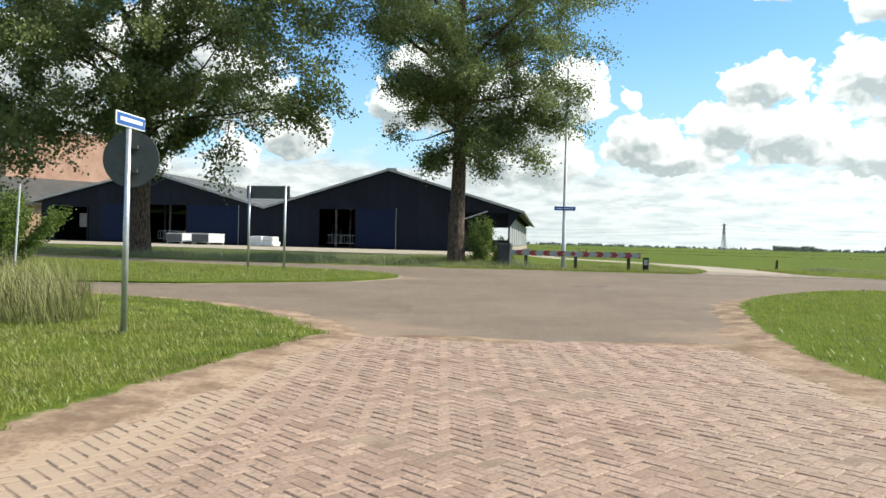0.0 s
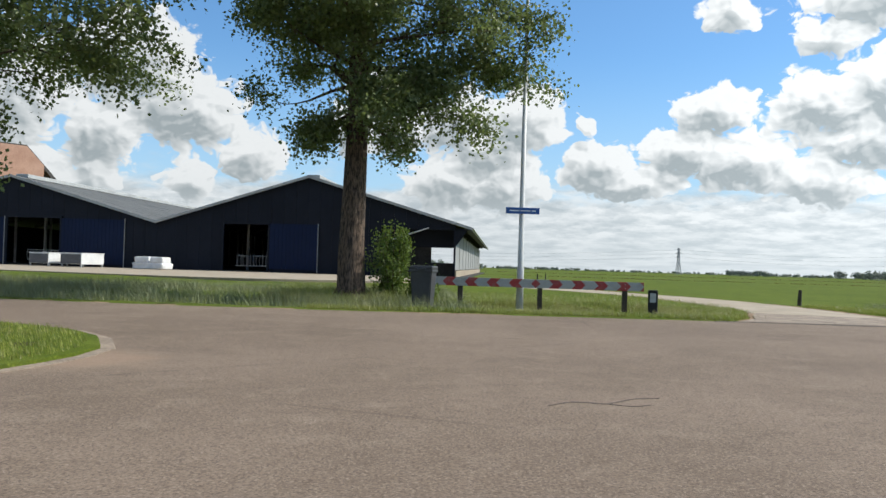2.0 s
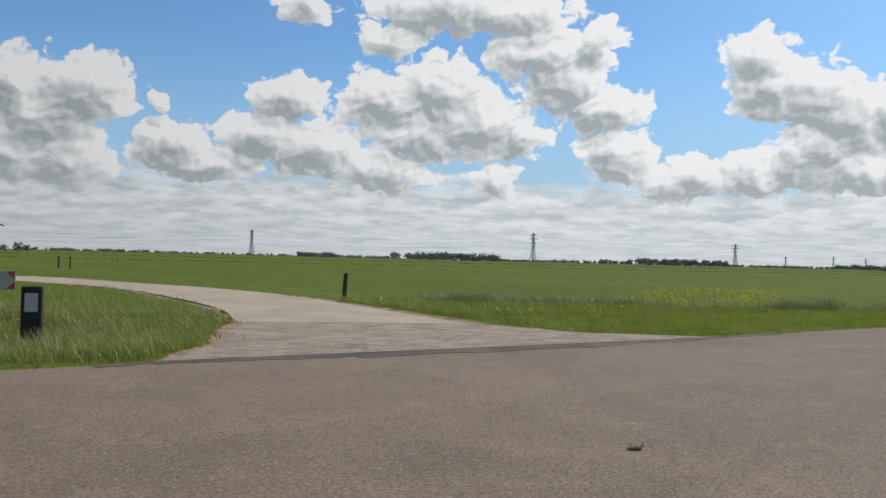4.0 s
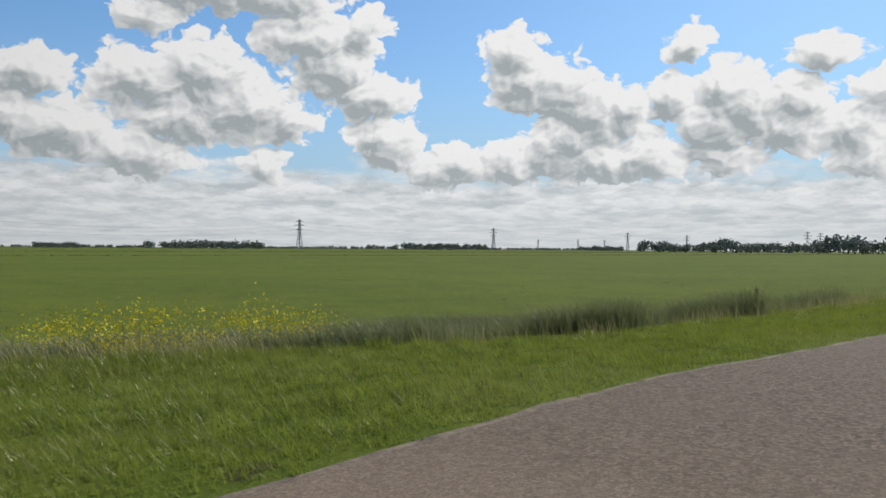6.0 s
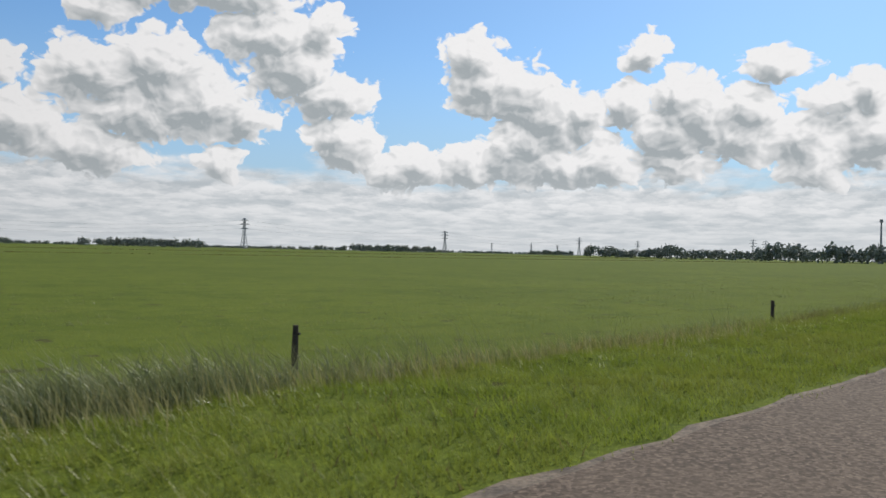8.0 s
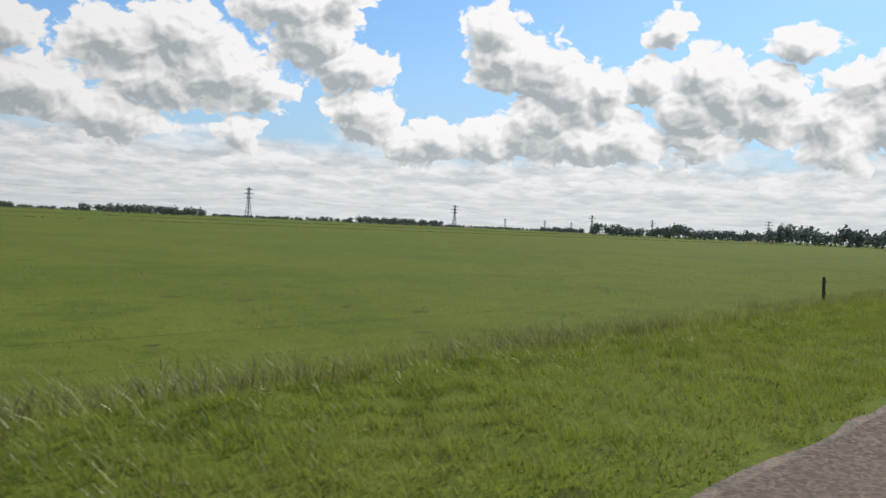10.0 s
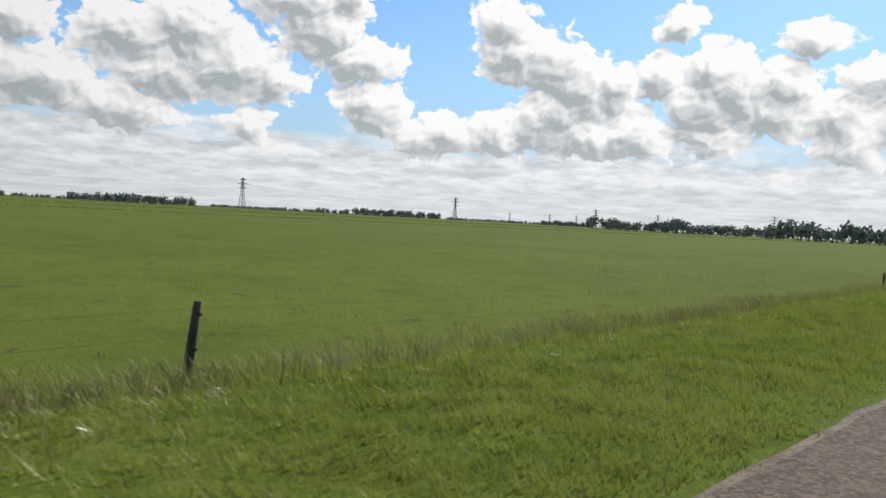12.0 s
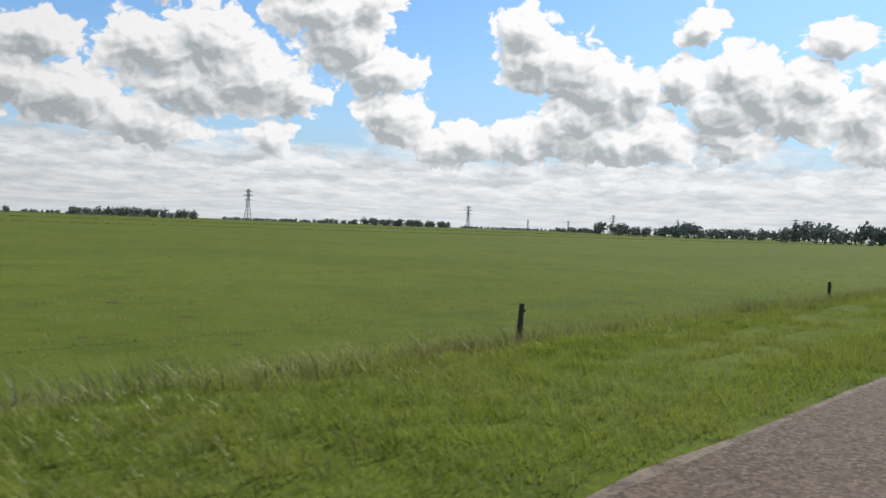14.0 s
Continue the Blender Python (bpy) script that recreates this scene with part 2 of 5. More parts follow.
def make_ground_material():
    m, n, b = material("meadow", 0.95, gloss=0.05)
    p = where(n)
    big, mid, small = n.noise(p, 0.05, 5.0, 0.65), n.noise(p, 0.45, 5.0, 0.65), n.noise(p, 9.0, 4.0, 0.7)
    col = n.mix(n.ramp(big, 0.38, 0.62), (0.090, 0.122, 0.014), (0.118, 0.152, 0.019))
    col = n.mix(n.ramp(mid, 0.50, 0.66, 0.0, 0.60), col, (0.132, 0.158, 0.027))
    col = n.mix(n.ramp(mid, 0.34, 0.48, 0.60, 0.0), col, (0.052, 0.080, 0.010))
    clump = n.noise(p, 1.3, 5.0, 0.7)
    col = n.mix(n.ramp(clump, 0.54, 0.64, 0.0, 0.55), col, (0.050, 0.074, 0.014))
    col = n.mix(n.ramp(clump, 0.34, 0.44, 0.45, 0.0), col, (0.145, 0.172, 0.032))
    col = n.mix(n.ramp(small, 0.42, 0.7, 0.0, 0.6), col, (0.055, 0.080, 0.018))
    fine = n.noise(p, 38.0, 3.0, 0.7)
    col = n.mix(n.ramp(fine, 0.45, 0.62, 0.5, 0.0), col, (0.045, 0.060, 0.010))
    col = n.mix(n.ramp(fine, 0.56, 0.72, 0.0, 0.6), col, (0.185, 0.225, 0.038))
    col = n.mix(n.ramp(n.noise(p, 1.1, 2.0, 0.4), 0.71, 0.74, 0.0, 0.8), col, (0.045, 0.042, 0.018))
    soil = n.mix(n.ramp(n.noise(p, 2.3, 4.0, 0.7), 0.34, 0.66), (0.165, 0.112, 0.078), (0.330, 0.238, 0.168))
    soil = n.mix(n.ramp(n.noise(p, 30.0, 2.0), 0.5, 0.7, 0.0, 0.6), soil, (0.16, 0.10, 0.065))
    at = n.add("ShaderNodeAttribute")
    at.attribute_name = "soil"
    f = n.ramp(n.math("MULTIPLY_ADD", n.noise(p, 2.2, 4.0, 0.65), 0.9, n.math("SUBTRACT", at.outputs["Fac"], 0.45)), 0.35, 0.55)
    n.put(b.inputs["Base Color"], n.mix(f, col, soil))
    bump(n, b, n.math("ADD", small, n.math("MULTIPLY", mid, 2.0)), 0.4, 0.03)
    return m


def make_asphalt():
    m, n, b = material("asphalt", 0.88, gloss=0.12)
    p = where(n)
    big, mid, grit = n.noise(p, 0.22, 4.0, 0.6), n.noise(p, 1.7, 4.0, 0.65), n.noise(p, 48.0, 3.0, 0.7)
    col = n.mix(n.ramp(big, 0.3, 0.7), (0.166, 0.125, 0.094), (0.226, 0.172, 0.132))
    col = n.mix(n.ramp(mid, 0.48, 0.72, 0.0, 0.5), col, (0.275, 0.215, 0.166))
    col = n.mix(n.ramp(n.noise(p, 0.55, 5.0, 0.65), 0.50, 0.68, 0.0, 0.50), col, (0.135, 0.102, 0.074))
    col = n.mix(n.ramp(n.noise(p, 7.0, 5.0, 0.75), 0.50, 0.66, 0.0, 0.45), col, (0.120, 0.090, 0.068))
    col = n.mix(n.ramp(grit, 0.34, 0.60, 0.65, 0.0), col, (0.075, 0.057, 0.045))
    st = n.add("ShaderNodeTexVoronoi")
    n.put(st.inputs["Vector"], p)
    st.inputs["Scale"].default_value = 95.0
    shade = n.add("ShaderNodeSeparateColor")
    n.put(shade.inputs[0], st.outputs["Color"])
    col = n.mix(n.ramp(shade.outputs[0], 0.80, 0.98, 0.0, 0.40), col, (0.36, 0.295, 0.235))
    col = n.mix(n.ramp(shade.outputs[1], 0.78, 0.95, 0.0, 0.50), col, (0.055, 0.042, 0.034))
    crack = n.add("ShaderNodeTexVoronoi")
    crack.feature = "DISTANCE_TO_EDGE"
    n.put(crack.inputs["Vector"], n.mix(0.25, p, n.add("ShaderNodeTexNoise").outputs[1]))
    crack.inputs["Scale"].default_value = 0.20
    line = n.math("MULTIPLY", n.ramp(crack.outputs["Distance"], 0.0015, 0.006, 1.0, 0.0), n.ramp(n.noise(p, 0.6, 3.0), 0.52, 0.58))
    col = n.mix(n.math("MULTIPLY", line, 0.25), col, (0.05, 0.04, 0.033))
    sx = n.add("ShaderNodeSeparateXYZ")
    n.put(sx.inputs[0], p)
    east = n.ramp(sx.outputs[0], 20.0, 26.0)             # the road east of the crossing has a darker chip seal
    stone = n.add("ShaderNodeTexVoronoi")
    n.put(stone.inputs["Vector"], p)
    stone.inputs["Scale"].default_value = 34.0
    tone = n.add("ShaderNodeSeparateColor")
    n.put(tone.inputs[0], stone.outputs["Color"])
    chips = n.mix(n.ramp(tone.outputs[0], 0.15, 0.95, smooth=False), (0.040, 0.030, 0.022), (0.185, 0.143, 0.106))
    chips = n.mix(n.ramp(grit, 0.40, 0.62, 0.55, 0.0), chips, (0.055, 0.043, 0.036))
    chips = n.mix(n.ramp(big, 0.35, 0.65, 0.0, 0.35), chips, (0.110, 0.086, 0.065))
    col = n.mix(n.math("MULTIPLY", east, 0.9), col, chips)
    for cx, cy, rad in ((-1.3, 9.0, 1.6), (3.7, 9.0, 1.3), (-1.2, 21.5, 1.0)):                   # sand carried onto the corners
        gap = n.add("ShaderNodeVectorMath")
        gap.operation = "DISTANCE"
        n.put(gap.inputs[0], p)
        gap.inputs[1].default_value = (cx, cy, 0)
        dust = n.ramp(n.math("MULTIPLY_ADD", n.noise(p, 2.0, 4.0, 0.65), -rad * 1.2, gap.outputs["Value"]), rad * 0.55, rad * -0.25)
        col = n.mix(n.math("MULTIPLY", dust, 0.55), col, (0.27, 0.190, 0.135))
    n.put(b.inputs["Base Color"], col)
    bump(n, b, n.noise(p, 110.0, 2.0, 0.6), 0.25, 0.006)
    return m


def make_brick_paver():
    m, n, b = material("clay_paver", 0.85)
    r = n.add("ShaderNodeObjectInfo").outputs["Random"]
    isl = n.add("ShaderNodeNewGeometry").outputs["Random Per Island"]
    p = where(n)
    v = n.math("FRACT", n.math("ADD", r, isl))
    col = n.mix(v, (0.215, 0.138, 0.100), (0.360, 0.245, 0.185))
    col = n.mix(n.ramp(n.noise(p, 0.8, 4.0), 0.40, 0.66, 0.0, 0.7), col, (0.30, 0.215, 0.158))
    col = n.mix(n.ramp(n.noise(p, 34.0, 4.0, 0.7), 0.44, 0.66, 0.0, 0.75), col, (0.150, 0.098, 0.072))
    sx = n.add("ShaderNodeSeparateXYZ")
    n.put(sx.inputs[0], p)
    rim = n.math("ABSOLUTE", n.math("SUBTRACT", n.math("MULTIPLY_ADD", sx.outputs[1], -0.06, sx.outputs[0]), 0.45))
    sand = n.ramp(n.math("MULTIPLY_ADD", n.noise(p, 1.6, 4.0, 0.65), 1.0, rim), 2.25, 2.75)     # sand blown over the borders
    col = n.mix(n.math("MULTIPLY", sand, 0.80), col, (0.33, 0.240, 0.168))
    n.put(b.inputs["Base Color"], col)
    bump(n, b, n.noise(p, 60.0, 3.0), 0.4, 0.006)
    return m


def make_bark():
    m, n, b = material("poplar_bark", 0.95)
    tc = where(n)
    mp = n.add("ShaderNodeMapping")
    mp.inputs["Scale"].default_value = (17.0, 17.0, 4.2)
    n.put(mp.inputs[0], tc)
    f = n.noise(mp.outputs[0], 1.0, 5.0, 0.65)
    n.put(b.inputs["Base Color"], n.mix(n.ramp(f, 0.35, 0.62), (0.024, 0.017, 0.013), (0.165, 0.115, 0.082)))
    bump(n, b, f, 1.0, 0.10)
    return m


def make_chevrons():
    """White board with red arrow heads pointing away from the middle."""
    m, n, b = material("chevron_paint", 0.5)
    o = n.add("ShaderNodeSeparateXYZ")
    n.put(o.inputs[0], n.add("ShaderNodeTexCoord").outputs["Object"])
    x, z = n.math("ABSOLUTE", o.outputs[0]), n.math("ABSOLUTE", o.outputs[2])
    ph = n.math("FRACT", n.math("DIVIDE", n.math("ADD", n.math("MULTIPLY_ADD", z, 1.0, x), 0.14), 0.62))
    red = n.math("LESS_THAN", ph, 0.43)
    dirt = n.noise(where(n), 6.0, 4.0, 0.7)
    col = n.mix(red, (0.34, 0.335, 0.325), (0.30, 0.028, 0.030))
    n.put(b.inputs["Base Color"], n.mix(n.ramp(dirt, 0.45, 0.8, 0.0, 0.5), col, (0.22, 0.20, 0.17)))
    return m


M = {
    "meadow": make_ground_material(), "asphalt": make_asphalt(), "paver": make_brick_paver(), "bark": make_bark(), "chevron": make_chevrons(),
    "joint": mottled("sand_joint", (0.15, 0.100, 0.070), (0.27, 0.195, 0.140), 3.0, 40.0, 0.95),
    "soil": mottled("sandy_soil", (0.20, 0.150, 0.105), (0.36, 0.275, 0.20), 1.6, 22.0, 0.95, relief=0.5),
    "verge_soil": mottled("crumbled_edge", (0.058, 0.047, 0.036), (0.19, 0.150, 0.110), 3.0, 26.0, 0.95, relief=0.6),
    "apron_soil": mottled("trodden_sand", (0.14, 0.110, 0.084), (0.30, 0.238, 0.182), 1.8, 16.0, 0.95, relief=0.5),
    "paver_pale": mottled("pale_paver", (0.17, 0.134, 0.104), (0.32, 0.258, 0.200), 1.0, 25.0, 0.9, per_object=0.6),
    "rubber_soil": mottled("dark_soil", (0.045, 0.034, 0.028), (0.11, 0.085, 0.068), 1.5, 20.0, 0.95, relief=0.5),
    "concrete": mottled("pale_concrete", (0.25, 0.205, 0.150), (0.35, 0.295, 0.222), 0.8, 18.0, 0.9, relief=0.25),
    "cladding": mottled("dark_cladding", (0.0085, 0.0105, 0.0165), (0.0135, 0.0165, 0.0255), 0.5, 6.0, 0.6, relief=0.05, per_object=0.4, gloss=0.12),
    "blue": mottled("blue_sheet", (0.004, 0.010, 0.034), (0.006, 0.014, 0.046), 0.6, 7.0, 0.5, relief=0.05, per_object=0.4, gloss=0.15),
    "roof": mottled("grey_fibre_cement", (0.072, 0.076, 0.076), (0.115, 0.118, 0.116), 0.4, 5.0, 0.85, relief=0.2),
    "trim": mottled("grey_trim", (0.26, 0.27, 0.27), (0.40, 0.41, 0.41), 0.7, 9.0, 0.6, relief=0.1),
    "white": mottled("white_sheet", (0.44, 0.45, 0.45), (0.58, 0.58, 0.57), 0.8, 8.0, 0.6, relief=0.1),
    "screen": mottled("grey_wind_screen", (0.20, 0.205, 0.21), (0.27, 0.275, 0.275), 0.8, 8.0, 0.7, relief=0.1),
    "hutch": mottled("white_plastic", (0.55, 0.56, 0.57), (0.72, 0.72, 0.71), 1.5, 12.0, 0.45, relief=0.05),
    # grey that paints the shaded front of the white hutches
    "front_shade": mottled("shaded_front_grey", (0.075, 0.075, 0.080), (0.12, 0.12, 0.125), 1.5, 12.0, 0.6, relief=0.05),
    # near-black tone that carries the shade inside the barns
    "dark": mottled("interior_shade", (0.020, 0.019, 0.018), (0.045, 0.042, 0.038), 1.0, 8.0, 0.9),
    "steel": mottled("galvanised_steel", (0.42, 0.43, 0.44), (0.58, 0.59, 0.60), 2.0, 30.0, 0.45, 0.75, relief=0.05),
    "grey_paint": mottled("grey_pole_paint", (0.40, 0.41, 0.41), (0.52, 0.53, 0.53), 1.2, 20.0, 0.5, relief=0.05),
    "sign_back": mottled("grey_sign_back", (0.055, 0.060, 0.056), (0.080, 0.085, 0.080), 2.0, 25.0, 0.6, 0.0, relief=0.03),
    "sign_blue": mottled("blue_sign_face", (0.018, 0.075, 0.26), (0.025, 0.095, 0.32), 2.0, 25.0, 0.4, relief=0.02),
    "sign_white": mottled("white_lettering", (0.66, 0.68, 0.70), (0.76, 0.77, 0.78), 3.0, 30.0, 0.5, relief=0.02),
    "bin": mottled("dark_grey_plastic", (0.030, 0.032, 0.037), (0.048, 0.050, 0.056), 2.0, 30.0, 0.5, relief=0.08),
    "rubber": mottled("black_rubber", (0.012, 0.012, 0.012), (0.025, 0.025, 0.025), 3.0, 40.0, 0.8),
    "post": mottled("weathered_post_wood", (0.030, 0.024, 0.018), (0.085, 0.068, 0.052), 2.5, 40.0, 0.95, relief=0.5),
    "house_brick": mottled("pink_brick", (0.36, 0.20, 0.14), (0.50, 0.31, 0.22), 0.5, 9.0, 0.9, relief=0.2),
    "tile": mottled("dark_roof_tile", (0.050, 0.046, 0.044), (0.085, 0.078, 0.072), 0.5, 7.0, 0.8, relief=0.3),
    "orange": mottled("orange_red_paint", (0.55, 0.06, 0.02), (0.65, 0.10, 0.03), 2.0, 20.0, 0.4),
    "pylon": mottled("pylon_steel", (0.20, 0.22, 0.24), (0.28, 0.30, 0.32), 0.2, 3.0, 0.6, 0.2),
    "leaf": leafy("poplar_leaf", (0.085, 0.115, 0.042), (0.235, 0.270, 0.110), (0.175, 0.200, 0.082), 0.45, 0.45, 0.4, (0.15, 0.22, 0.04)),
    "bush_leaf": leafy("bush_leaf", (0.055, 0.088, 0.024), (0.135, 0.180, 0.048), (0.10, 0.135, 0.040), 0.35),
    "lawn": leafy("short_grass", (0.066, 0.088, 0.012), (0.295, 0.335, 0.060), (0.235, 0.215, 0.062), 0.36, 0.42, 0.35, (0.23, 0.32, 0.035)),
    "long_grass": leafy("long_grass", (0.125, 0.150, 0.034), (0.30, 0.315, 0.105), (0.30, 0.27, 0.12), 0.36, 0.5, 0.3),
    "straw": leafy("pale_straw", (0.22, 0.21, 0.085), (0.42, 0.39, 0.20), (0.36, 0.33, 0.15), 0.3, 0.6, 0.2, (0.32, 0.30, 0.12)),
    "reed": leafy("ditch_reed", (0.085, 0.108, 0.046), (0.265, 0.285, 0.150), (0.225, 0.225, 0.120), 0.30, 0.45, 0.3, (0.17, 0.21, 0.07)),
    "dry": leafy("dry_weeds", (0.078, 0.084, 0.028), (0.205, 0.202, 0.075), (0.118, 0.148, 0.042), 0.3, 0.7, 0.15, (0.28, 0.21, 0.09)),
    # near-white blade colour painted as the sun's glint on grass
    "glint": leafy("glint_painted_grass", (0.34, 0.37, 0.17), (0.62, 0.63, 0.44), (0.46, 0.48, 0.25), 0.3, 0.35, 0.5, (0.40, 0.42, 0.20)),
    "petal": leafy("yellow_flower", (0.55, 0.45, 0.02), (0.70, 0.58, 0.04), (0.60, 0.50, 0.03), 0.3, 0.6),
    # greyed and lightened base tones stand in for distance haze
    "wood_far": leafy("haze_paled_foliage", (0.220, 0.250, 0.220), (0.290, 0.315, 0.265), (0.250, 0.275, 0.240), 0.2, 0.9),
}


# ---------------------------------------------------------------- building helpers
def finish(bm, name, mat, smooth=False):
    me = bpy.data.meshes.new(name)
    bm.normal_update()
    bm.to_mesh(me)
    bm.free()
    me.materials.append(M[mat] if isinstance(mat, str) else mat)
    if smooth:
        me.polygons.foreach_set("use_smooth", [True] * len(me.polygons))
    return me


def part(name, bm, mat, parent, label="", smooth=False):
    ob = new(name, finish(bm, name, mat, smooth))
    ob.parent = parent
    return tagged(ob, label)


def thing(name, m, label, category, group="", kind=""):
    ob = new(name)
    ob.empty_display_size = 0.2
    ob.matrix_world = m
    return tagged(ob, label, category, group, kind)


def solo(name, bm, mat, label, category="", group="", kind="", m=None, smooth=False):
    ob = new(name, finish(bm, name, mat, smooth))
    if m is not None:
        ob.matrix_world = m
    return tagged(ob, label, category, group, kind)


def box(x0, x1, y0, y1, z0, z1, bm=None, bevel=0.0):
    bm = bm or bmesh.new()
    fresh = bmesh.ops.create_cube(bm, size=1.0, matrix=Matrix.LocRotScale(((x0 + x1) / 2, (y0 + y1) / 2, (z0 + z1) / 2), None, (x1 - x0, y1 - y0, z1 - z0)))
    if bevel:
        edges = {e for v in fresh["verts"] for e in v.link_edges}
        bmesh.ops.bevel(bm, geom=list(edges), offset=bevel, segments=2, profile=0.6, affect="EDGES")
    return bm


def tube(points, radii, seg=8, bm=None, cap=True):
    """A round bar along points, with a radius at each."""
    bm = bm or bmesh.new()
    pts = [Vector(p) for p in points]
    rings = []
    side = None
    for i, p in enumerate(pts):
        d = (pts[min(i + 1, len(pts) - 1)] - pts[max(i - 1, 0)]).normalized()
        if side is None:
            side = d.orthogonal().normalized()
        side = (side - d * side.dot(d)).normalized()
        up = d.cross(side)
        r = radii[i] if hasattr(radii, "__len__") else radii
        rings.append([bm.verts.new(p + (side * math.cos(a) + up * math.sin(a)) * r) for a in (2 * math.pi * k / seg for k in range(seg))])
    for a, b in zip(rings, rings[1:]):
        for k in range(seg):
            bm.faces.new((a[k], a[(k + 1) % seg], b[(k + 1) % seg], b[k]))
    if cap:
        bm.faces.new(rings[0][::-1])
        bm.faces.new(rings[-1])
    return bm


def prism(outline, y0, y1, bm=None):
    """An outline in x, z pushed from y0 to y1."""
    bm = bm or bmesh.new()
    a = [bm.verts.new((x, y0, z)) for x, z in outline]
    b = [bm.verts.new((x, y1, z)) for x, z in outline]
    bm.faces.new(a)
    bm.faces.new(b[::-1])
    for i in range(len(a)):
        j = (i + 1) % len(a)
        bm.faces.new((a[j], a[i], b[i], b[j]))
    bmesh.ops.recalc_face_normals(bm, faces=bm.faces)
    return bm


def slab(outline, z0, z1):
    """A flat outline in x, y with thickness."""
    bm = bmesh.new()
    top = [bm.verts.new((x, y, z1)) for x, y in outline]
    low = [bm.verts.new((x, y, z0)) for x, y in outline]
    f = bm.faces.new(top)
    for i in range(len(top)):
        j = (i + 1) % len(top)
        bm.faces.new((top[j], top[i], low[i], low[j]))
    bmesh.ops.triangulate(bm, faces=[f])
    bmesh.ops.recalc_face_normals(bm, faces=bm.faces)
    return bm


def ribbon(one, two, z0, z1):
    """A flat strip between two edges of equally many points, with thickness."""
    bm = bmesh.new()
    a, b = ([[bm.verts.new((x, y, z)) for x, y in line] for line in (one, two)] for z in (z1, z0))
    (a1, a2), (b1, b2) = a, b
    for i in range(len(one) - 1):
        bm.faces.new((a1[i], a1[i + 1], a2[i + 1], a2[i]))
        bm.faces.new((b1[i], b1[i + 1], a1[i + 1], a1[i]))
        bm.faces.new((a2[i], a2[i + 1], b2[i + 1], b2[i]))
    bmesh.ops.recalc_face_normals(bm, faces=bm.faces)
    return bm


def raw_mesh(name, verts, faces, mat, smooth=False):
    """A mesh from arrays: verts (n, 3), faces (m, 3)."""
    me = bpy.data.meshes.new(name)
    me.vertices.add(len(verts))
    me.vertices.foreach_set("co", np.asarray(verts, np.float32).ravel())
    k = faces.shape[1]
    me.loops.add(faces.size)
    me.polygons.add(len(faces))
    me.polygons.foreach_set("loop_start", np.arange(0, faces.size, k, dtype=np.int32))
    me.loops.foreach_set("vertex_index", np.asarray(faces, np.int32).ravel())
    me.update(calc_edges=True)
    me.validate()
    me.polygons.foreach_set("use_smooth", [smooth] * len(me.polygons))
    me.materials.append(M[mat])
    return me


rng = np.random.default_rng(7)


def clumped(p, clumps, spread):
    """Draw scattered points together into tufts."""
    k = rng.integers(0, len(p), clumps)
    c = p[k[rng.integers(0, clumps, len(p))]]
    return c + rng.normal(0, spread, c.shape)


def blades(name, xy, height, width, mat, label, lean=0.35, wind=(-0.25, 0.1), category="grass", short=False, z=None):
    """Many single blades, each a bent strip of three triangles (one for short turf), as one object."""
    n = len(xy)
    h = height * rng.uniform(0.55, 1.25, n)
    a = rng.uniform(0, 2 * math.pi, n)
    w = width * rng.uniform(0.6, 1.3, n)
    dx, dy = np.cos(a) * w / 2, np.sin(a) * w / 2
    b = rng.uniform(0, 2 * math.pi, n)
    k = lean * rng.uniform(0.2, 1.0, n)
    lx, ly = (np.cos(b) * k + wind[0]) * h, (np.sin(b) * k + wind[1]) * h
    z0 = (ground_height(xy[:, 0], xy[:, 1]) if z is None else z) - 0.02
    rows = ((-1, 0, 0), (1, 0, 0), (0, 1.0, 1.0)) if short else ((-1, 0, 0), (1, 0, 0), (-0.8, 0.4, 0.6), (0.8, 0.4, 0.6), (0, 1.0, 1.0))
    v = np.zeros((n, len(rows), 3), np.float32)
    for i, (s, f, g) in enumerate(rows):
        v[:, i, 0], v[:, i, 1], v[:, i, 2] = xy[:, 0] + dx * s + lx * f, xy[:, 1] + dy * s + ly * f, z0 + h * g
    f = np.array([[0, 1, 2]] if short else [[0, 1, 3], [0, 3, 2], [2, 3, 4]])[None] + (np.arange(n) * len(rows))[:, None, None]
    ob = new(name, raw_mesh(name, v.reshape(-1, 3), f.reshape(-1, 3), mat))
    return tagged(ob, label, category, kind="stuff")


def leaves(centres, size, spread, per):
    """Vertices and faces of many small folded leaves round the given centres."""
    c = np.repeat(np.asarray(centres, np.float32), per, axis=0)
    n = len(c)
    c = c + rng.normal(0, spread, (n, 3)).astype(np.float32)
    u = rng.normal(size=(n, 3))
    u /= np.linalg.norm(u, axis=1)[:, None]
    w = np.cross(u, rng.normal(size=(n, 3)))
    w /= np.linalg.norm(w, axis=1)[:, None]
    s = (size * rng.uniform(0.6, 1.3, n))[:, None]
    v = np.stack([c - u * s * 0.5, c + w * s * 0.42, c + u * s * 0.55, c - w * s * 0.42], 1)
    f = np.array([[0, 1, 2], [0, 2, 3]])[None] + (np.arange(n) * 4)[:, None, None]
    return v.reshape(-1, 3), f.reshape(-1, 3)


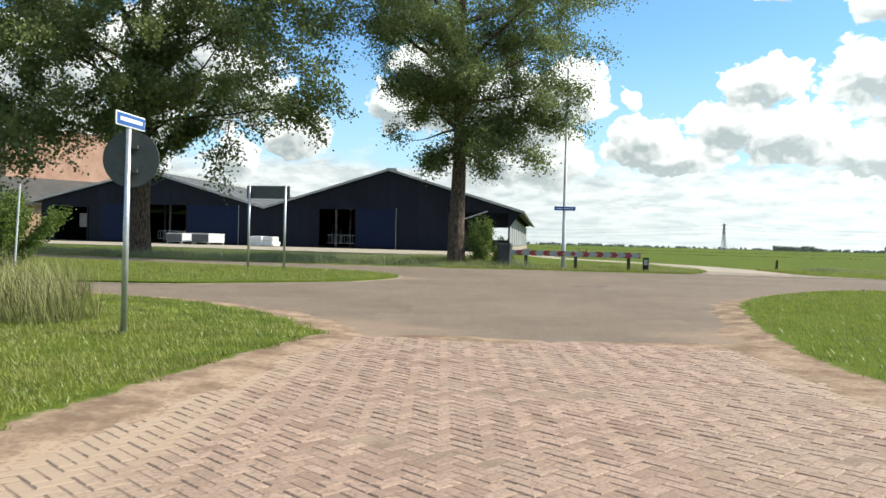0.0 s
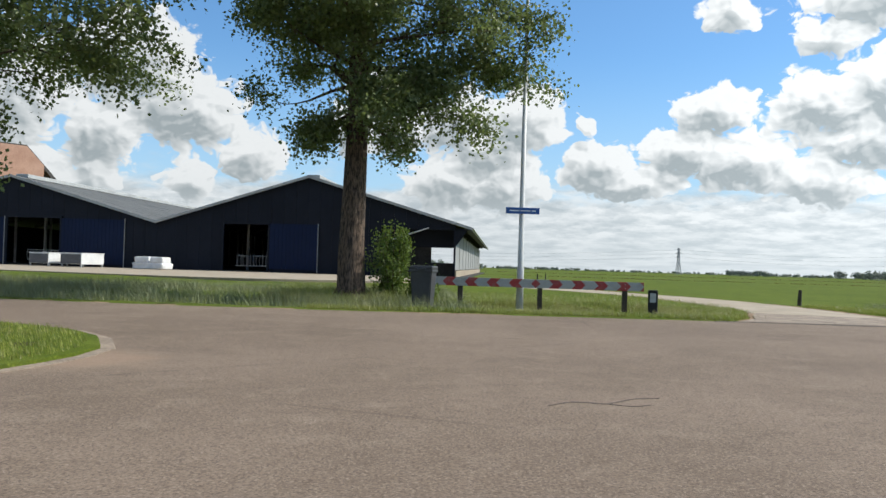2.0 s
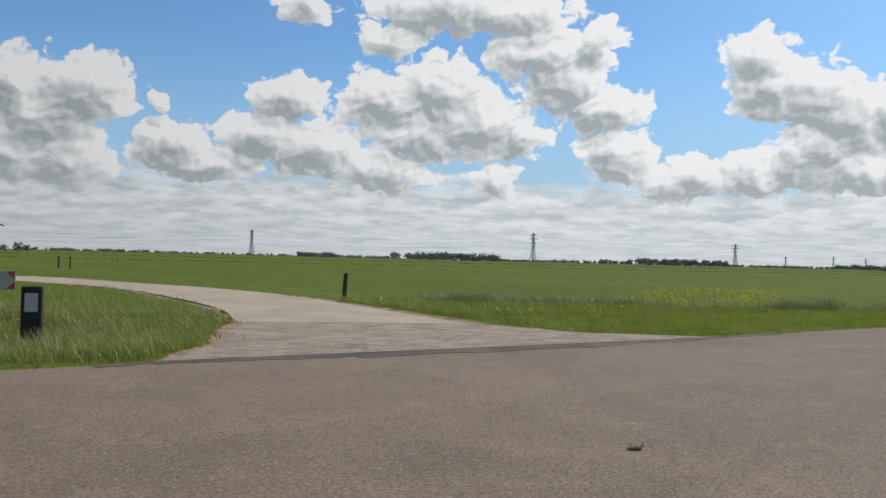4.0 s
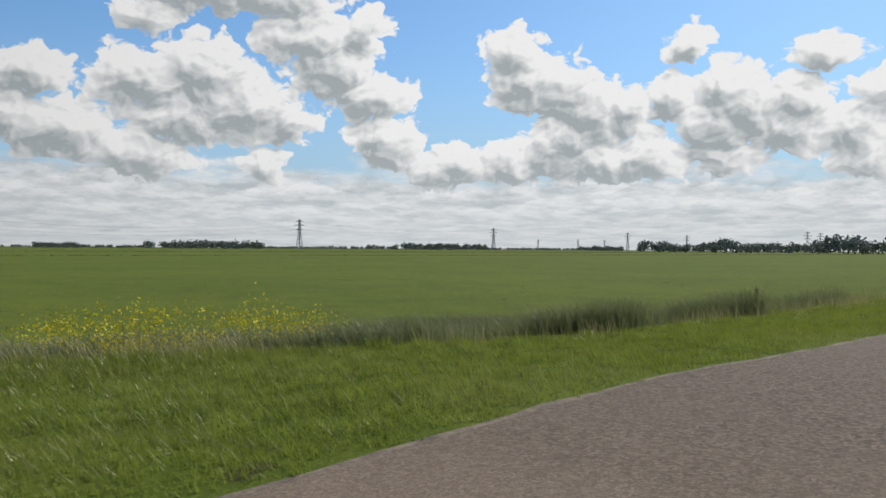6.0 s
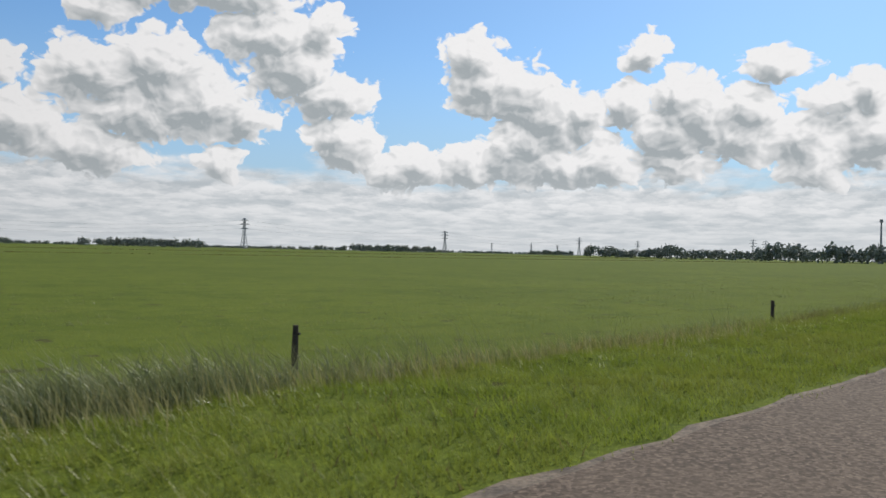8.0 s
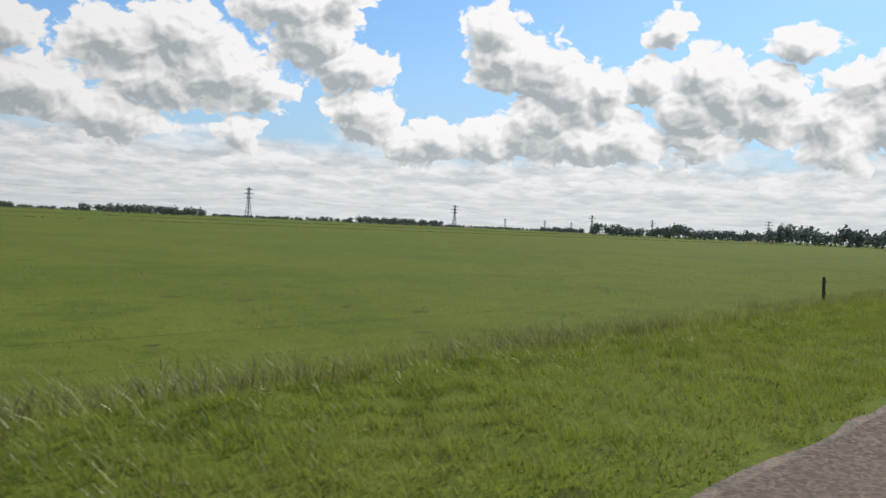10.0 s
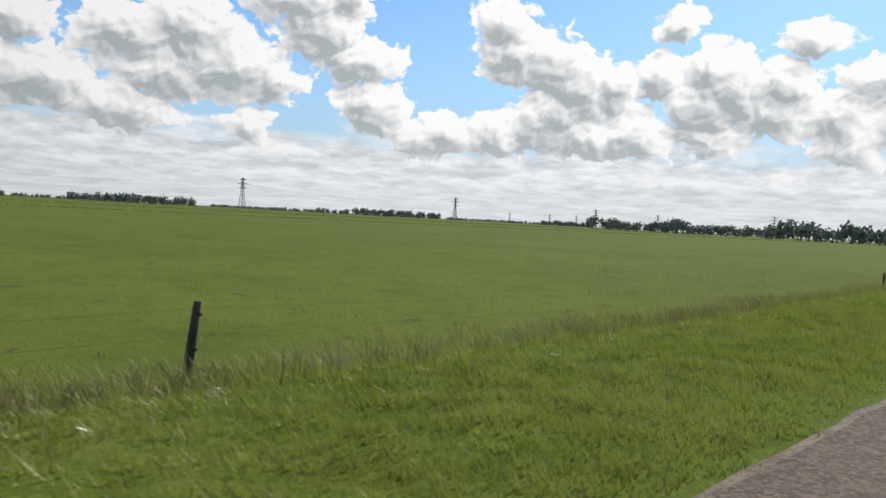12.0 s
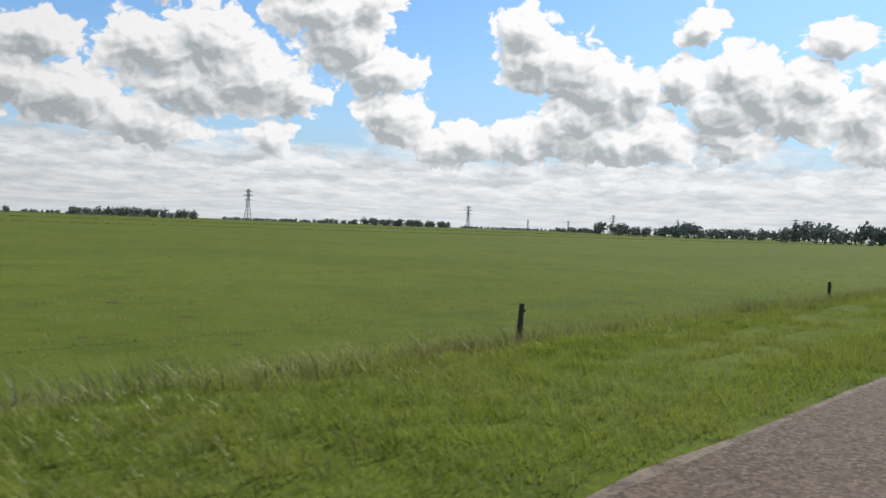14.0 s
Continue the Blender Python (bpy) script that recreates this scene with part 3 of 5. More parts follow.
def wander(points, step=0.5, amount=0.06, closed=True):
    """A plan outline drawn smoothly through corner points, with an uneven edge."""
    pts = [Vector((*p, 0)) for p in points]
    n, out = len(pts), []
    for i in range(n if closed else n - 1):
        p0, p1, p2, p3 = (pts[(i + k) % n] if closed else pts[min(max(i + k, 0), n - 1)] for k in (-1, 0, 1, 2))
        m = max(1, int((p2 - p1).length / step)) if (p2 - p1).length < 40 else 12
        for k in range(m):
            t = k / m
            q = 0.5 * (2 * p1 + (p2 - p0) * t + (2 * p0 - 5 * p1 + 4 * p2 - p3) * t * t + (3 * p1 - p0 - 3 * p2 + p3) * t ** 3)
            j = noise.noise(q * 1.3) * amount + noise.noise(q * 5.0) * amount * 0.5
            out.append((q.x + j, q.y + j * 0.7))
    return out


# ---------------------------------------------------------------- plan of the crossing
# far edge of the through road, from west to east
EDGE_N = ((-60, 45), (-30, 38), (-14, 33.6), (-7, 31.7), (0, 30.7), (9.5, 30.3), (17, 29.95), (26.2, 29.85), (29.1, 29.45), (33.2, 28.8), (39.2, 27.9), (45.9, 26.95),
          (50.7, 26.2), (61, 24.9), (71, 23.8), (80, 22.95), (86.5, 22.33), (93.2, 21.75), (100.3, 21.2), (104.5, 20.98), (111, 20.68), (123, 19.85), (166, 16.8), (260, 10.4))


def edge_y(x):
    return np.interp(x, [p[0] for p in EDGE_N], [p[1] for p in EDGE_N])


ROAD = wander(list(EDGE_N) + [(260, 4.9), (166, 11.2), (123, 14.0), (101, 15.5), (86, 16.8), (66, 18.9), (51, 20.6), (36, 22.4), (24, 23.2), (12, 21.2),
                              (8.3, 18.7), (5.7, 15.2), (4.45, 12), (3.62, 9.1), (3.45, 8.25), (-0.9, 8.45), (-1.35, 9.2), (-2.1, 10.5), (-3.5, 12.0),
                              (-5.2, 12.9), (-12, 15.0), (-30, 19), (-60, 24)])
BRICK_ROAD = [(-2.1, -8), (-2.1, 3.6), (-1.95, 4.4), (-1.6, 6.0), (-1.25, 7.6), (-0.95, 8.46), (3.4, 8.28), (3.25, 7.0), (3.2, 5.6), (3.2, -8)]
ISLAND = wander([(-1.22, 21.6), (-1.5, 23.0), (-2.4, 24.2), (-4.6, 25.5), (-8.9, 27.0), (-30, 33), (-30, 21.5), (-12, 16.8), (-6.4, 16.2), (-4.3, 17.35), (-2.6, 18.6), (-1.7, 20.0)])
TRACK = wander([(12.0, 34.3), (12.45, 37.0), (12.7, 39.7), (12.6, 44.5), (11.9, 48.4), (10.6, 51.4), (8.4, 57), (7.6, 64), (7.6, 73.5), (9.8, 74), (9.6, 66), (10.4, 58.5), (12.1, 55.4), (13.5, 51),
                (15.0, 47.2), (15.8, 42.7), (15.8, 39.0), (15.5, 35.5), (15.2, 32.75), (13.6, 33.5)])


APRON = [(9.7, 30.4), (10.6, 31.6), (11.3, 33.2), (11.95, 34.4), (13.7, 33.7), (15.3, 32.9), (15.9, 31.2), (17.4, 29.95), (14.0, 30.12)]


GRAVEL = wander([(71.2, 23.84), (72.0, 24.10), (73.2, 24.00), (74.8, 23.62), (76.4, 23.34), (73.6, 23.55)], 0.2, 0.16)


def ditch_offset(x):
    """How far the ditch bends away from the road beside the farm track."""
    return np.interp(x, (17, 30), (4.6, 0.0))


def signed(x, y, outline):
    """Distance to an outline, negative inside."""
    p = np.asarray(outline, float)
    q = np.roll(p, -1, axis=0)
    best = np.full(x.shape, 1e9)
    inside = np.zeros(x.shape, bool)
    for (ax, ay), (bx, by) in zip(p, q):
        ex, ey = bx - ax, by - ay
        L2 = ex * ex + ey * ey + 1e-12
        t = np.clip(((x - ax) * ex + (y - ay) * ey) / L2, 0, 1)
        best = np.minimum(best, (x - ax - t * ex) ** 2 + (y - ay - t * ey) ** 2)
        if ay != by:
            cross = ((ay > y) != (by > y)) & (x < ex * (y - ay) / (by - ay) + ax)
            inside ^= cross
    d = np.sqrt(best)
    return np.where(inside, -d, d)


def step(t, a, b):
    t = np.clip((t - a) / (b - a), 0, 1)
    return t * t * (3 - 2 * t)


def base_level(x, y):
    """Lie of the land: the farm stands level with the road, the meadows lie lower, a ditch runs along the road."""
    d = y - edge_y(x)
    east = step(x, 17.0, 28.0)
    bend = d - ditch_offset(x)
    verge = -0.02 - 0.12 * step(d, 0, 3.4) - 1.03 * step(bend, 3.2, 7.6)
    ditch = -0.24 * np.exp(-((bend - 6.9) / 1.1) ** 2)
    north_east = np.where(d > 0, verge + ditch, 0.0)
    low = (1 - step(x, 8.8, 10.8)) * step(x, -14, -6)
    farm = np.where(d > 0, -0.07 * step(d, 0, 3) + 0.12 * step(d, 12, 30) + low * (-0.15 * step(d, 0.2, 2.5) + 0.24 * step(d, 4.7, 6.3) - 0.17 * step(d, 7.0, 11.0)), 0.0)
    slope = farm - 1.2 * step(x + (y - 34) * 0.10, 12, 34) * step(d, 0, 6)
    blend = step(d, 9, 16)
    near = farm * (1 - east) + north_east * east
    farz = slope * (1 - step(x, 18, 40)) - 1.17 * step(x, 18, 40)
    z = near * (1 - blend) + farz * blend
    south = np.where(d < 0, -1.0 * step(-d, 55, 100), 0.0)
    z = z + south
    far = step(np.hypot(x - 20, y - 30), 130, 260)
    return z * (1 - far) - 1.17 * far


def ground_height(x, y):
    x, y = np.asarray(x, float), np.asarray(y, float)
    z = base_level(x, y)
    close = (np.abs(x - 35) < 160) & (np.abs(y - 40) < 110)
    if close.any():
        xs, ys = x[close], y[close]
        r = np.minimum(np.minimum(signed(xs, ys, ROAD), signed(xs, ys, BRICK_ROAD)), np.minimum(signed(xs, ys, TRACK) + 0.05, signed(xs, ys, APRON)))
        wash = step(-ys, -20, -13)                       # sand lies over the edges by the side road
        z[close] += (0.03 * step(r, 0.0, 0.5) - 0.035 * step(-r, 0.0, 0.2)) * (1 - wash)
        uneven = 0.10 * np.sin(xs * 2.7 + np.sin(ys * 3.1)) + 0.06 * np.sin(ys * 6.1 + xs * 4.0)
        z[close] += (0.024 * step(r + uneven, -0.30, 0.25) - 0.05 * step(-r - uneven, 0.22, 0.55)) * wash
        near_track = 1 - step(np.minimum(signed(xs, ys, TRACK), signed(xs, ys, APRON)), 0.05, 1.6)
        under = signed(xs, ys, TRACK) < 0.02
        z[close] = z[close] * (1 - near_track) + np.where(under, -0.10, -0.015) * near_track
    lump = np.sin(x * 1.7 + np.sin(y * 1.1) * 2) * np.sin(y * 1.9 + np.sin(x * 0.8) * 2)
    d = y - edge_y(x)
    tussock = step(d, 0.3, 1.2) * (1 - step(d, 6.0, 8.0)) * step(x, 18, 24)
    hump = np.sin(x * 3.9 + 2.2 * np.sin(y * 2.3 + 1)) * np.sin(y * 4.3 + 2.0 * np.sin(x * 1.9))
    clear = np.zeros(x.shape)
    if close.any():
        clear[close] = step(r, 0.15, 0.9)
    return z + 0.012 * lump * (z > -2) * (clear if close.any() else 1.0) + 0.055 * hump * tussock * clear


def axis(bands):
    """Uneven spacing: (from, to, step) bands."""
    out = []
    for a, b, s in bands:
        out.extend(np.arange(a, b, s))
    return np.unique(np.round(np.array(out), 3))


def make_ground():
    xs = axis(((-4500, -600, 300), (-600, -100, 50), (-100, -20, 4), (-20, -8, 0.6), (-8, 8, 0.2), (8, 25, 0.3), (25, 125, 0.5), (125, 300, 6), (300, 900, 60), (900, 4801, 300)))
    ys = axis(((-4500, -300, 300), (-300, -20, 20), (-20, 0, 1), (0, 22, 0.2), (22, 40, 0.25), (40, 60, 0.6), (60, 150, 3), (150, 600, 30), (600, 4801, 300)))
    X, Y = np.meshgrid(xs, ys)
    x, y = X.ravel(), Y.ravel()
    z = ground_height(x, y)
    nx, ny = len(xs), len(ys)
    i = np.arange(nx * ny).reshape(ny, nx)
    f = np.stack([i[:-1, :-1], i[:-1, 1:], i[1:, 1:], i[1:, :-1]], -1).reshape(-1, 4)
    me = raw_mesh("ground", np.stack([x, y, z], 1), f, "meadow")
    me.polygons.foreach_set("use_smooth", [True] * len(me.polygons))
    soil = np.zeros(len(x))
    close = (np.abs(x - 40) < 110) & (np.abs(y - 30) < 60)
    xs_, ys_ = x[close], y[close]
    r = np.minimum(np.minimum(signed(xs_, ys_, ROAD), signed(xs_, ys_, BRICK_ROAD)), np.minimum(signed(xs_, ys_, APRON), signed(xs_, ys_, TRACK)))
    side = step(-ys_, -20, -12)                       # bare shoulders by the side road
    reach = 0.03 + 0.22 * side + 0.25 * np.exp(-((xs_ - 14) / 4.0) ** 2) * (ys_ > 28)
    soil[close] = np.clip(1.15 - r / reach * 0.6, 0, 1) * (1 - step(xs_, 17, 20))
    worn = signed(xs_, ys_, GRAVEL)                   # bare patch in the verge
    soil[close] = np.maximum(soil[close], 0.6 * np.clip(0.5 - worn * 3.0, 0, 1))
    at = me.attributes.new("soil", "FLOAT", "POINT")
    at.data.foreach_set("value", soil.astype(np.float32))
    tagged(new("ground", me), "green meadow and verge ground with bare sandy shoulders", "ground", kind="structure")


make_ground()
solo("road", slab(ROAD, -0.12, 0.0), "asphalt", "worn brownish-grey asphalt road at a crossing", "road", kind="structure")
solo("farm_track", slab(TRACK, -0.35, -0.02), "concrete", "pale concrete farm track leading past the barn", "track", kind="structure")

def make_crack(points, width):
    """A ragged open crack in the asphalt, filled with dark dirt."""
    line = wander(points, 0.04, 0.05, closed=False)
    n = len(line)
    wide = [width * (0.35 + 0.65 * math.sin(math.pi * i / (n - 1))) * (0.6 + 0.8 * abs(noise.noise((i * 0.7, 4.0, 0)))) for i in range(n)]
    one = [(x, y + w) for (x, y), w in zip(line, wide)]
    two = [(x, y - w) for (x, y), w in zip(line, wide)]
    solo("road_crack", ribbon(one, two, -0.01, 0.0035), "rubber_soil", "short dark crack in the worn asphalt", "crack", kind="structure")


make_crack([(3.25, 19.35), (3.5, 19.55), (3.75, 19.5), (4.05, 19.75), (4.3, 19.8)], 0.022)
make_crack([(3.75, 19.5), (3.95, 19.4), (4.15, 19.52)], 0.014)

# ---------------------------------------------------------------- farm: yard and barns
solo("farm_yard", slab(wander([(-62, 66), (-40, 62), (-22, 59), (-8, 54.5), (1, 57), (4.0, 62), (6, 70), (6.5, 76), (-46, 84), (-62, 86)], 1.0), -0.2, 0.10), "concrete",
     "pale concrete farm yard in front of the barns", "yard", kind="structure")

FARM = pose(7.6, 76.2, 0.12, 0, 0, -7.53)       # right front corner of the barns: -x runs along the front, +y to the back


def roof_z(s):
    """Height of the two joined roofs over the front, s metres from the eastern eave."""
    return float(np.interp(s, (0, 13.3, 26.2, 38.9, 52), (4.15, 8.05, 4.0, 7.6, 4.15)))


def make_barn(name, s0, s1, openings, blue_doors, length, label):
    """A wide cattle barn with its gable in y = 0, between s0 and s1, with openings (from, to, sill, head)."""
    barn = thing(name, FARM, label, "barn")
    ridge = (s0 + s1) / 2 + (0.2 if s0 < 10 else -0.1)
    rz = 8.05 if s0 < 10 else 7.6
    # gable sheets, each a plank-wide panel cut to the roof's slope
    s = s0 + (1.1 if s0 < 1 else 0.0)
    end = s1 - (1.1 if s1 > 51 else 0.0)
    w = 1.02
    while s < end - 0.05:
        e = min(s + w, end)
        mid = (s + e) / 2
        gap = next((o for o in openings if o[0] <= mid <= o[1]), None)
        pieces = [(0.0, None)] if gap is None else ([(gap[3], None)] + ([(0.0, gap[2])] if gap[2] > 0.05 else []))
        for lo, hi in pieces:
            za, zb = (roof_z(s) - 0.16, roof_z(e) - 0.16) if hi is None else (hi, hi)
            if min(za, zb) - lo < 0.1:
                continue
            bm = prism([(-s + 0.0, lo), (-s, za), (-e + 0.012, zb), (-e + 0.012, lo)], 0.0, 0.07)
            part("wall_panel", bm, "cladding", barn)
        s = e
    for a, b, z0, z1 in blue_doors:
        door = part("sliding_door", box(-b, -a, -0.10, -0.03, z0, z1, bevel=0.01), "blue", barn, "blue profiled sheet door")
        bm = bmesh.new()
        k = a + 0.3
        while k < b - 0.1:
            box(-k - 0.03, -k + 0.03, -0.125, -0.098, z0 + 0.03, z1 - 0.03, bm)
            k += 0.33
        part("rib", bm, "blue", door)
        part("door_post", tube([(-a + 0.05, -0.1, 0), (-a + 0.05, -0.1, z1 + 0.1)], 0.03), "trim", barn)
    for a, b, z0, z1 in openings:
        for q in (a, b):
            part("door_jamb", box(-q - 0.07, -q + 0.07, -0.06, 0.12, 0.0, z1), "cladding", barn)
        part("lintel", box(-b - 0.07, -a + 0.07, -0.062, 0.12, z1 - 0.14, z1 + 0.1), "cladding", barn)
    # two roof slopes with overhang, verge boards and a ridge vent
    for (sa, za), (sb, zb) in (((s0, roof_z(s0)), (ridge, rz)), ((ridge, rz), (s1, roof_z(s1)))):
        k = (zb - za) / (sb - sa)
        oa = 0.25 if sa < 1 else 0.0
        ob_ = 0.25 if sb > 51 else 0.0
        sa, za, sb, zb = sa - oa, za - k * oa, sb + ob_, zb + k * ob_
        bm = prism([(-sa, za), (-sb, zb), (-sb, zb - 0.12), (-sa, za - 0.12)], -0.35, length)
        slope = part("roof_slope", bm, "roof", barn, "grey corrugated fibre-cement roof")
        bm = prism([(-sa, za + 0.03), (-sb, zb + 0.03), (-sb, zb - 0.20), (-sa, za - 0.20)], -0.41, -0.352)
        part("verge_board", bm, "trim", slope)
        y = 0.4
        while y < length:
            part("sheet_lap", prism([(-sa, za + 0.014), (-sb, zb + 0.014), (-sb, zb - 0.01), (-sa, za - 0.01)], y, y + 0.09), "roof", slope)
            y += 2.4
    part("ridge_vent", box(-ridge - 0.55, -ridge + 0.55, 1.2, length - 1, rz - 0.12, rz + 0.24, bevel=0.05), "trim", barn, "raised grey ridge vent")
    # inside: floor, columns and rafters; floor and rafters have shade in their colour
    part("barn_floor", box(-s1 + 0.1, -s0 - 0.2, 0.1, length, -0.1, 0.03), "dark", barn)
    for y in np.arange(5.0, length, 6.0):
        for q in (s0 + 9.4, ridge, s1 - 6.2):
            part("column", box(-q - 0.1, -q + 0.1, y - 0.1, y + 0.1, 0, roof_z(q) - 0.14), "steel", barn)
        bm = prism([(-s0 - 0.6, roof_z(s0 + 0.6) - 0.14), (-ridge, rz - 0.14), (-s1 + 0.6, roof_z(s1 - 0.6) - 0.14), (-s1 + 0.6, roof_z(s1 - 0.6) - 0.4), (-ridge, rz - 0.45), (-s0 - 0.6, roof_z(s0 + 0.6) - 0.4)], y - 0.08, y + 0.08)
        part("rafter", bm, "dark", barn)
    return barn, ridge


OPEN_EAST = ((1.15, 6.75, 0.0, 4.0), (16.6, 20.5, 0.0, 4.05))
barn_e, ridge_e = make_barn("barn", 0.0, 26.2, OPEN_EAST, ((12.5, 16.5, 0.25, 4.0),), 68.0, "dark blue-clad cattle barn with a low grey gable roof")
barn_w, ridge_w = make_barn("barn", 26.2, 52.0, ((34.6, 39.4, 0.0, 4.15), (45.7, 49.5, 0.0, 3.75)), ((29.0, 34.5, 0.2, 4.0), (39.6, 44.0, 0.2, 4.0)), 66.0,
                            "dark blue-clad barn with grey roof joined to another")
# back walls, closed but for the eastern bay
for barn, a, b, ln in ((barn_e, 14.0, 26.2, 68.0), (barn_w, 26.2, 51.0, 66.0)):
    r = ridge_e if a < 20 else ridge_w
    peak = [(-r, roof_z(r) - 0.16)] if r > a else []
    part("back_wall", prism([(-a, 0), (-a, roof_z(a) - 0.16)] + peak + [(-b, roof_z(b) - 0.16), (-b, 0)], ln - 0.2, ln - 0.1), "cladding", barn)
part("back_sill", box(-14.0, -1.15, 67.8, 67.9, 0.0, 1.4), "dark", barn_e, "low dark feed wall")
part("back_head", prism([(-1.15, 4.0), (-1.15, 4.3), (-13.3, 7.85), (-14.0, 7.6), (-14.0, 4.0)], 67.8, 67.9), "cladding", barn_e)
# feed wall and mid panel take the painted interior shade too
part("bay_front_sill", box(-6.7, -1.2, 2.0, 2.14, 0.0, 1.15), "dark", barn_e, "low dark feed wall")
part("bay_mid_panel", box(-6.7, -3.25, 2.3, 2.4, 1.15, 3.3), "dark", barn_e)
part("bay_head", box(-6.7, -1.2, 2.0, 2.1, 2.45, 4.1), "cladding", barn_e)
part("eave_bracket", prism([(-1.15, 2.4), (-0.05, 3.95), (-1.15, 3.95)], -0.02, 0.05), "cladding", barn_e)
part("bay_strut", tube([(-6.3, -0.1, 2.95), (-3.3, -0.1, 4.0)], 0.06), "steel", barn_e, "pale slanted steel strut")
# long eastern side: concrete plinth, white wind screens and posts
part("side_plinth", box(-1.2, -0.95, 0.0, 68.0, -0.3, 0.55), "concrete", barn_e, "pale concrete plinth")
for k in range(11):
    y0 = 0.12 + k * 6.17
    part("wind_screen", box(-1.16, -1.08, y0, y0 + 6.0, 0.6, 3.72, bevel=0.01), "screen", barn_e, "pale grey wind screen sheet")
    part("side_post", box(-1.22, -1.05, y0 - 0.115, y0 - 0.005, 0.5, 3.95), "screen", barn_e)
part("west_wall", box(-51.1, -51.0, 0.1, 66.0, 0.0, 3.9), "cladding", barn_w)
part("eave_gutter", tube([(0.30, -0.3, 4.02), (0.30, 67.8, 4.02)], 0.08), "trim", barn_e)
part("eave_board", box(0.2, 0.26, -0.34, 67.8, 3.88, 4.06), "trim", barn_e)


def feed_fence(parent, s0, s1, y):
    """White bars of a feeding fence."""
    f = part("feed_fence", tube([(-s0, y, 1.3), (-s1, y, 1.3)], 0.035), "white", parent, "white tubular feeding fence")
    part("rail", tube([(-s0, y, 0.45), (-s1, y, 0.45)], 0.035), "white", f)
    k = s0 + 0.15
    while k < s1:
        part("bar", tube([(-k, y, 0.45), (-k - 0.05, y, 0.85), (-k, y, 1.3)], 0.022, 6), "white", f)
        k += 0.28
    return f


feed_fence(barn_e, 17.0, 20.1, 2.2)
feed_fence(barn_w, 35.2, 39.0, 2.4)
part("red_tank", tube([(-46.6, 3.0, 0.9), (-46.6, 3.0, 2.2)], 0.55, 16), "orange", barn_w, "orange-red machine part")
part("white_tank", box(-48.6, -47.4, 3.0, 4.2, 1.5, 3.0, bevel=0.1), "white", barn_w)


def make_hutch(x, y, turn, w, d, h, label, legs=True):
    """A white plastic calf hutch or feed box on legs."""
    hutch = thing("calf_hutch", pose(x, y, 0.10, 0, 0, turn), label, "hutch", "hutches before the barn")
    if not legs:                                         # a wrapped block: two sagging layers
        for z0, z1, s in ((0.0, h * 0.52, 1.0), (h * 0.5, h, 0.86)):
            bm = box(-w / 2 * s, w / 2 * s, -d / 2 * s, d / 2 * s, z0, z1, bevel=0.10)
            bmesh.ops.subdivide_edges(bm, edges=[e for e in bm.edges if e.calc_length() > 0.3], cuts=4, use_grid_fill=True)
            for v in bm.verts:
                v.co += Vector((noise.noise(v.co * 2.3 + Vector((x, y, 0))), noise.noise(v.co * 2.3 + Vector((5, x, 0))), noise.noise(v.co * 3.1 + Vector((9, y, 2))) * 0.7 if z0 > 0 else 0.0)) * 0.11
            part("wrapped_layer", bm, "hutch", hutch, smooth=True)
        return hutch
    part("body", box(-w / 2, w / 2, -d / 2, d / 2, 0.22 if legs else 0.0, h, bevel=0.06), "hutch", hutch)
    part("lid", box(-w / 2 - 0.03, w / 2 + 0.03, -d / 2 - 0.03, d / 2 + 0.03, h - 0.02, h + 0.05, bevel=0.02), "hutch", hutch)
    part("rib", box(-w / 2 - 0.015, w / 2 + 0.015, -d / 2 - 0.015, d / 2 + 0.015, h * 0.55, h * 0.55 + 0.05, bevel=0.01), "hutch", hutch)
    if legs:
        # thin added sheet that darkens the front as if in shade
        part("shade_panel", box(-w / 2 + 0.05, w / 2 - 0.05, -d / 2 - 0.022, -d / 2 - 0.016, 0.26, h - 0.06, bevel=0.002), "front_shade", hutch, "added front panel with shade put into its grey")
        for a in (-1, 1):
            for b in (-1, 1):
                part("leg", box(a * (w / 2 - 0.1) - 0.05, a * (w / 2 - 0.1) + 0.05, b * (d / 2 - 0.1) - 0.05, b * (d / 2 - 0.1) + 0.05, 0, 0.24), "steel", hutch)
    return hutch


def on_farm(s, y):
    v = FARM @ Vector((-s, y, 0))
    return v.x, v.y


for s, y, w, d, h, lab, legs in ((33.7, -3.0, 2.1, 2.0, 1.05, "white plastic calf hutch on legs beside the barn", True), (30.8, -3.2, 2.2, 2.3, 1.08, "long white plastic calf hutch on legs", True),
                                 (25.7, -2.6, 1.7, 1.6, 0.98, "white wrapped fodder block on the yard", False), (24.3, -3.3, 1.4, 1.2, 0.95, "crumpled white wrapped fodder block", False)):
    X, Y = on_farm(s, y)
    make_hutch(X, Y, -24.5, w, d, h, lab, legs)


